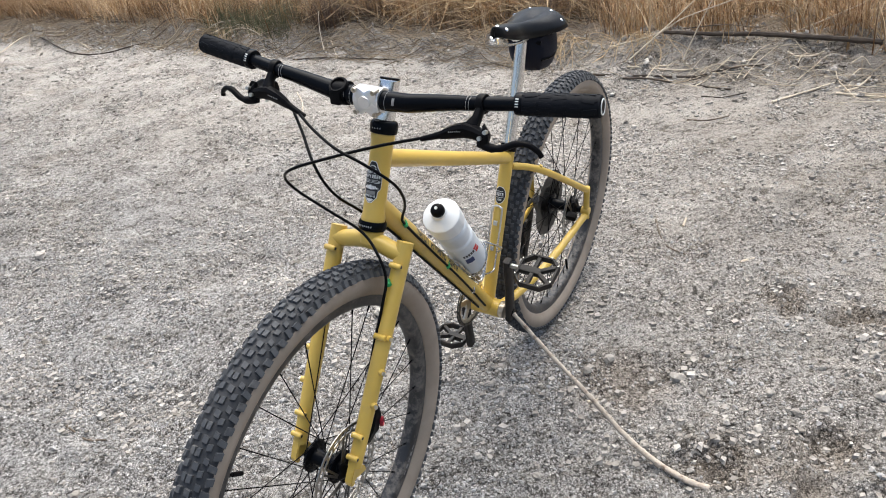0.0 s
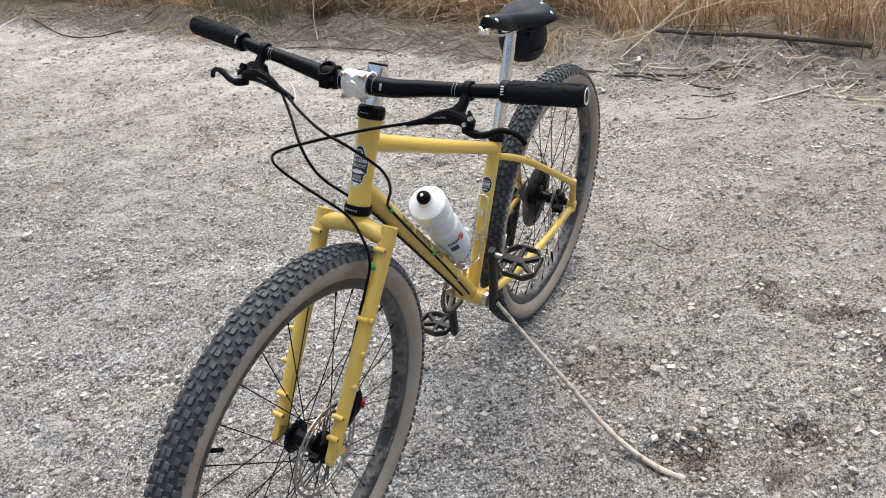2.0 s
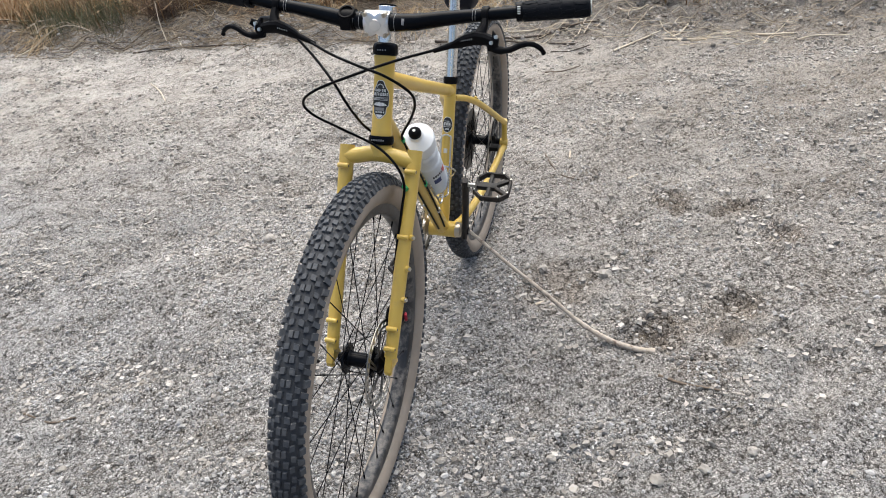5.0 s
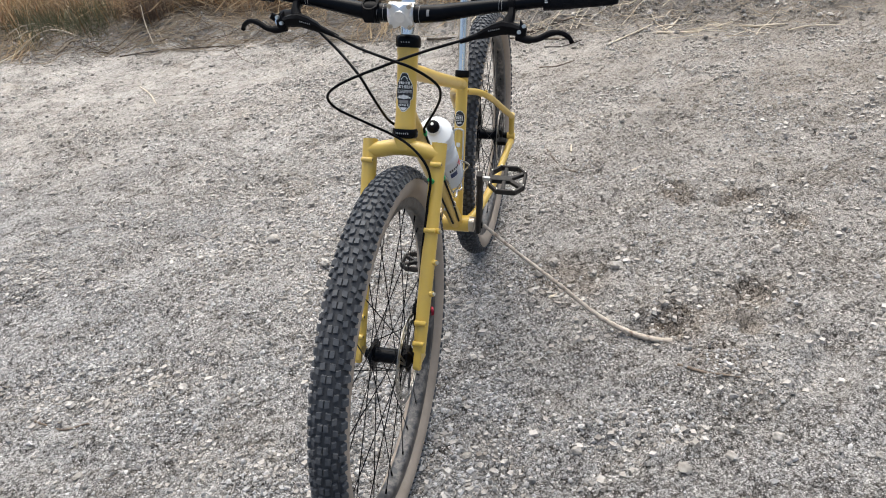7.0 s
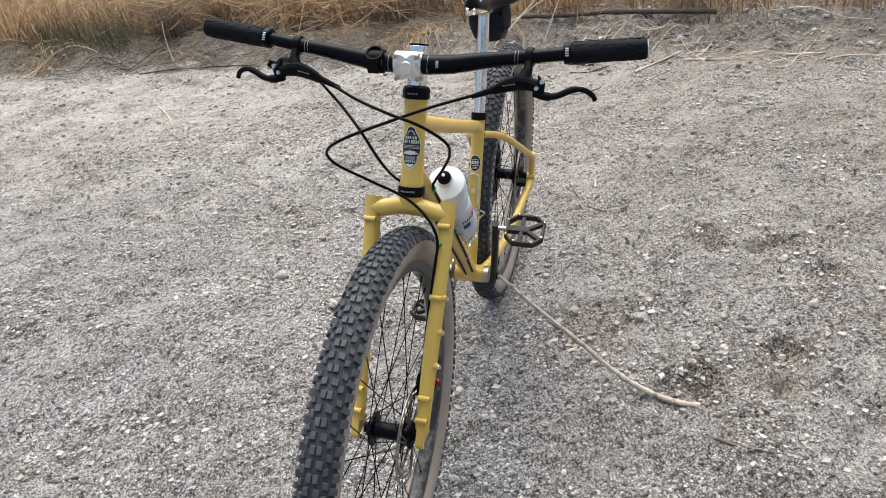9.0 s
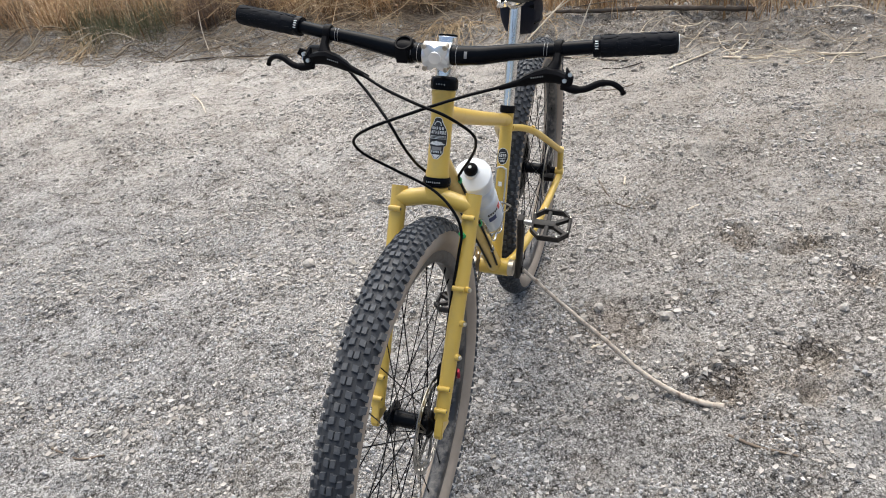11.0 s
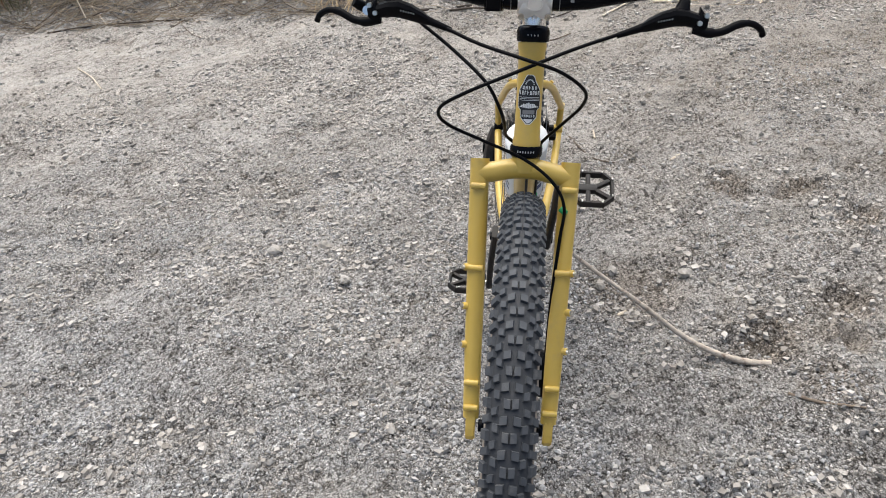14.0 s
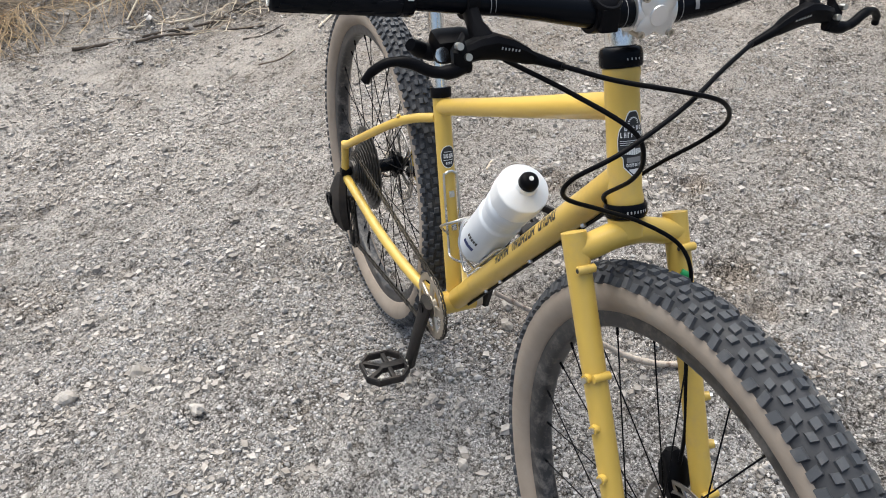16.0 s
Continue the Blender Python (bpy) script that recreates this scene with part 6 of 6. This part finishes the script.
soup("twig_tangle", *fallen(2000, (-10.0, -2.2), (3.92, 4.46), rs, (0.15, 0.60), 0.09, (0.0030, 0.0065)), TANGLE, "tangled grey-brown dead twigs on the bank slope", "twigs")
soup("straw_litter", *litter(4200, (-9.5, -1.9), 4.24, 0.11, rs, (0.02, 0.18), (0.0012, 0.0036)), LITTER, "dry straw and twig litter on the bank", "litter")
soup("straw_litter", *litter(700, (-1.9, 4.5), 4.04, 0.14, rs, (0.02, 0.18), (0.0012, 0.0036)), LITTER, "dry straw and twig litter on the bank", "litter")
rr = random.Random(17)
for k in range(26):
    a, s = rr.uniform(-5.0, 3.2), rr.uniform(4.25, 4.8)
    L, az = rr.uniform(0.3, 0.9), rr.uniform(-0.6, 0.6) + (0 if rr.random() < 0.7 else 1.3)
    pts = []
    lift = rr.choice((0.004, 0.01, 0.15, 0.3))
    for t in (0, 0.33, 0.66, 1.0):
        x, y = bank_xy(a + L * t * math.cos(az) + 0.05 * math.sin(3 * t), s + L * t * math.sin(az) * 0.5)
        pts.append(V(x, y, float(height(x, y)) + 0.005 + lift * t))
    r = rr.uniform(0.0025, 0.0055)
    pale = rr.random() < 0.6
    stick("dry_stalk", pts, r, r * 0.5, STRAWMAT if pale else TWIG, "pale dry stalk fallen across the bank" if pale else "dark dry twig lying on the bank", "stalk", "stalks on the bank", 0.1, 5, 6)
for pts, r in (([(1.16, 4.13, 0.10), (1.43, 4.18, 0.27), (1.53, 4.12, 0.38), (1.66, 4.05, 0.52)], 0.0042), ([(1.43, 4.03, 0.10), (1.50, 4.03, 0.24), (1.57, 4.02, 0.38), (1.63, 4.02, 0.50)], 0.0040),
               ([(1.11, 4.33, 0.13), (1.35, 4.24, 0.19), (1.47, 4.14, 0.28), (1.68, 3.97, 0.38)], 0.0050), ([(-0.61, 5.57, 0.08), (-0.62, 5.66, 0.20), (-0.61, 5.74, 0.32)], 0.0036)):
    stick("standing_stalk", [V(*p) for p in pts], r, r * 0.6, STRAWMAT, "long pale dry stalk leaning out of the bank", "stalk", "stalks on the bank", 0.05, 6, 8)
for pts, r, pale in (([(1.15, 4.13), (1.43, 3.97), (1.73, 3.82)], 0.0058, 1), ([(1.40, 3.89), (1.56, 3.84), (1.75, 3.77)], 0.0060, 0),
                     ([(0.90, 4.20), (0.98, 4.15), (1.20, 4.03), (1.43, 3.89), (1.56, 3.84)], 0.0075, 0), ([(1.09, 4.01), (1.21, 3.97), (1.34, 3.89), (1.49, 3.73), (1.53, 3.65)], 0.0065, 0), ([(1.38, 3.64), (1.48, 3.62), (1.58, 3.58)], 0.0035, 0),
                     ([(1.63, 3.41), (1.77, 3.45), (1.95, 3.46)], 0.0058, 1), ([(1.96, 3.38), (2.04, 3.42), (2.12, 3.46)], 0.0068, 1), ([(1.95, 3.61), (2.06, 3.56)], 0.0040, 0), ([(1.87, 3.78), (1.89, 3.73), (1.95, 3.69), (2.02, 3.69)], 0.0055, 1),
                     ([(1.91, 3.37), (2.10, 3.28), (2.27, 3.21)], 0.0062, 1), ([(2.21, 3.25), (2.35, 3.13), (2.45, 3.03)], 0.0075, 1), ([(2.41, 2.96), (2.49, 2.91), (2.63, 2.82)], 0.0045, 1), ([(2.15, 3.09), (2.31, 3.12)], 0.0035, 1),
                     ([(-3.80, 8.15), (-3.56, 7.94), (-3.32, 7.63), (-3.04, 7.25), (-2.78, 7.01), (-2.58, 6.96), (-2.42, 6.94), (-2.27, 6.96)], 0.0085, 0), ([(-3.92, 7.81), (-3.75, 8.06), (-3.37, 7.93)], 0.0070, 1), ([(-3.32, 7.92), (-2.86, 7.28)], 0.0055, 1),
                     ([(-3.26, 7.63), (-2.97, 7.87)], 0.0060, 1), ([(-0.85, 5.64), (-0.55, 5.45), (-0.12, 5.14)], 0.0050, 0)):
    stick("fallen_stick", on_ground(pts, r * 1.1), r, r * 0.65, STRAWMAT if pale else DEADWOOD, "pale bare dry stick lying on the dirt bank" if pale else "dark weathered branch lying on the dirt bank", "stick", "fallen sticks on the bank", 0.16, 7, 8)

stick("log", [V(1.40, 4.27, 0.185), V(1.63, 4.08, 0.180), V(1.80, 3.94, 0.186), V(1.98, 3.79, 0.178), V(2.12, 3.675, 0.170), V(2.24, 3.585, 0.160)], 0.011, 0.015, DEADWOOD, "long dark weathered branch lying along the foot of the grass", "branch", "fallen sticks on the bank", 0.16, 7, 8)

# thin stems lying in bundles beside the sticks
rr = random.Random(33)
for x0, y0, x1, y1, n, spread in ((1.20, 4.08, 1.72, 3.80, 16, 0.045), (1.95, 3.34, 2.45, 3.06, 18, 0.05), (1.45, 3.86, 1.90, 3.66, 12, 0.08), (1.75, 3.62, 2.15, 3.50, 10, 0.08)):
    for k in range(n):
        t = rr.random()
        x, y = x0 + (x1 - x0) * t + rr.gauss(0, spread), y0 + (y1 - y0) * t + rr.gauss(0, spread)
        L, az = rr.uniform(0.08, 0.30), math.atan2(y1 - y0, x1 - x0) + rr.gauss(0, 0.55)
        pts = []
        for q in (-0.5, -0.15, 0.2, 0.5):
            px, py = x + L * q * math.cos(az), y + L * q * math.sin(az) + 0.02 * math.cos(4 * q)
            pts.append(V(px, py, float(height(px, py)) + 0.004 + rr.uniform(0, 0.02)))
        r = rr.uniform(0.0012, 0.0028)
        stick("dry_stalk", pts, r, r * 0.6, STRAWMAT, "pale broken straw stalk lying at the foot of the bank", "stalk", "stalks on the bank", 0.12, 4, 6)

rr = random.Random(52)
for k in range(34):
    a, sd = rr.uniform(-7.5, -3.2), rr.uniform(3.9, 4.4)
    L, az, bow = rr.uniform(0.30, 0.9), rr.gauss(0, 0.35), rr.uniform(-0.22, 0.22)
    rise = rr.choice((0.0, 0.01, 0.02, 0.05))
    pts = []
    for q in (0.0, 0.2, 0.4, 0.6, 0.8, 1.0):
        x, y = bank_xy(a + L * (q - 0.5) * math.cos(az) - 4 * bow * L * q * (1 - q) * math.sin(az), sd + L * (q - 0.5) * math.sin(az) + 4 * bow * L * q * (1 - q) * math.cos(az))
        pts.append(V(x, y, float(height(x, y)) + 0.008 + 4 * rise * q * (1 - q)))
    r = rr.uniform(0.0025, 0.0060)
    pale = rr.random() < 0.45
    stick("branch", pts, r, r * 0.5, STRAWMAT if pale else TWIG, "pale bent dry stem lying on the bank" if pale else "dark bent dead branch lying on the bank", "branch", "branches on the bank", 0.12, 4, 6)


def bush(a, sd, n, h, seed):
    """A bare bush: thin twigs fanning out of one foot."""
    made = soup("bare_bush", *ribbons(6, n, (a - 0.12, a + 0.12), (sd - 0.08, sd + 0.08), (h * 0.5, h), 1.5, 0.0036, np.random.RandomState(seed), 0.035, 0.25), BUSH, "bare brown twiggy bush on the bank", "bush")
    made["kind"] = "thing"
    return made


for a, sd, n, h, seed in ((-4.10, 4.30, 60, 0.55, 1), (-3.75, 4.42, 50, 0.50, 2), (-2.45, 4.45, 36, 0.40, 3), (-6.4, 4.50, 40, 0.5, 4)):
    bush(a, sd, n, h, seed)


def tuft(a, sd, n, length, seed):
    """Old straw hanging over the edge of the bank."""
    rt = random.Random(seed)
    bm = bmesh.new()
    for k in range(n):
        L, turn, b0 = length * rt.uniform(0.5, 1.1), rt.gauss(-1.5, 0.7), rt.gauss(0, 0.09)
        up = rt.uniform(0.02, 0.10)
        pts = []
        for q in (0.0, 0.25, 0.5, 0.75, 1.0):
            x, y = bank_xy(a + b0 + L * q * math.cos(turn) + 0.03 * math.sin(5 * q + k), sd + 0.05 + L * q * math.sin(turn))
            pts.append(V(x, y, float(height(x, y)) + 0.006 + up * 4 * q * (1 - q) * 0.6 + rt.uniform(0, 0.008)))
        tube(bm, spline(pts, 3), rt.uniform(0.0012, 0.0022), 4)
    return tagged(link("straw_tuft", bm, STRAWTUFT, smooth=False), "tuft of old straw hanging over the bank edge", "straw", "tufts on the bank")


for a, sd, n, L, seed in ((-2.20, 4.10, 60, 0.27, 6), (-2.75, 4.22, 22, 0.20, 9), (-1.72, 4.14, 26, 0.24, 7), (-5.2, 4.14, 40, 0.32, 8)):
    tuft(a, sd, n, L, seed)
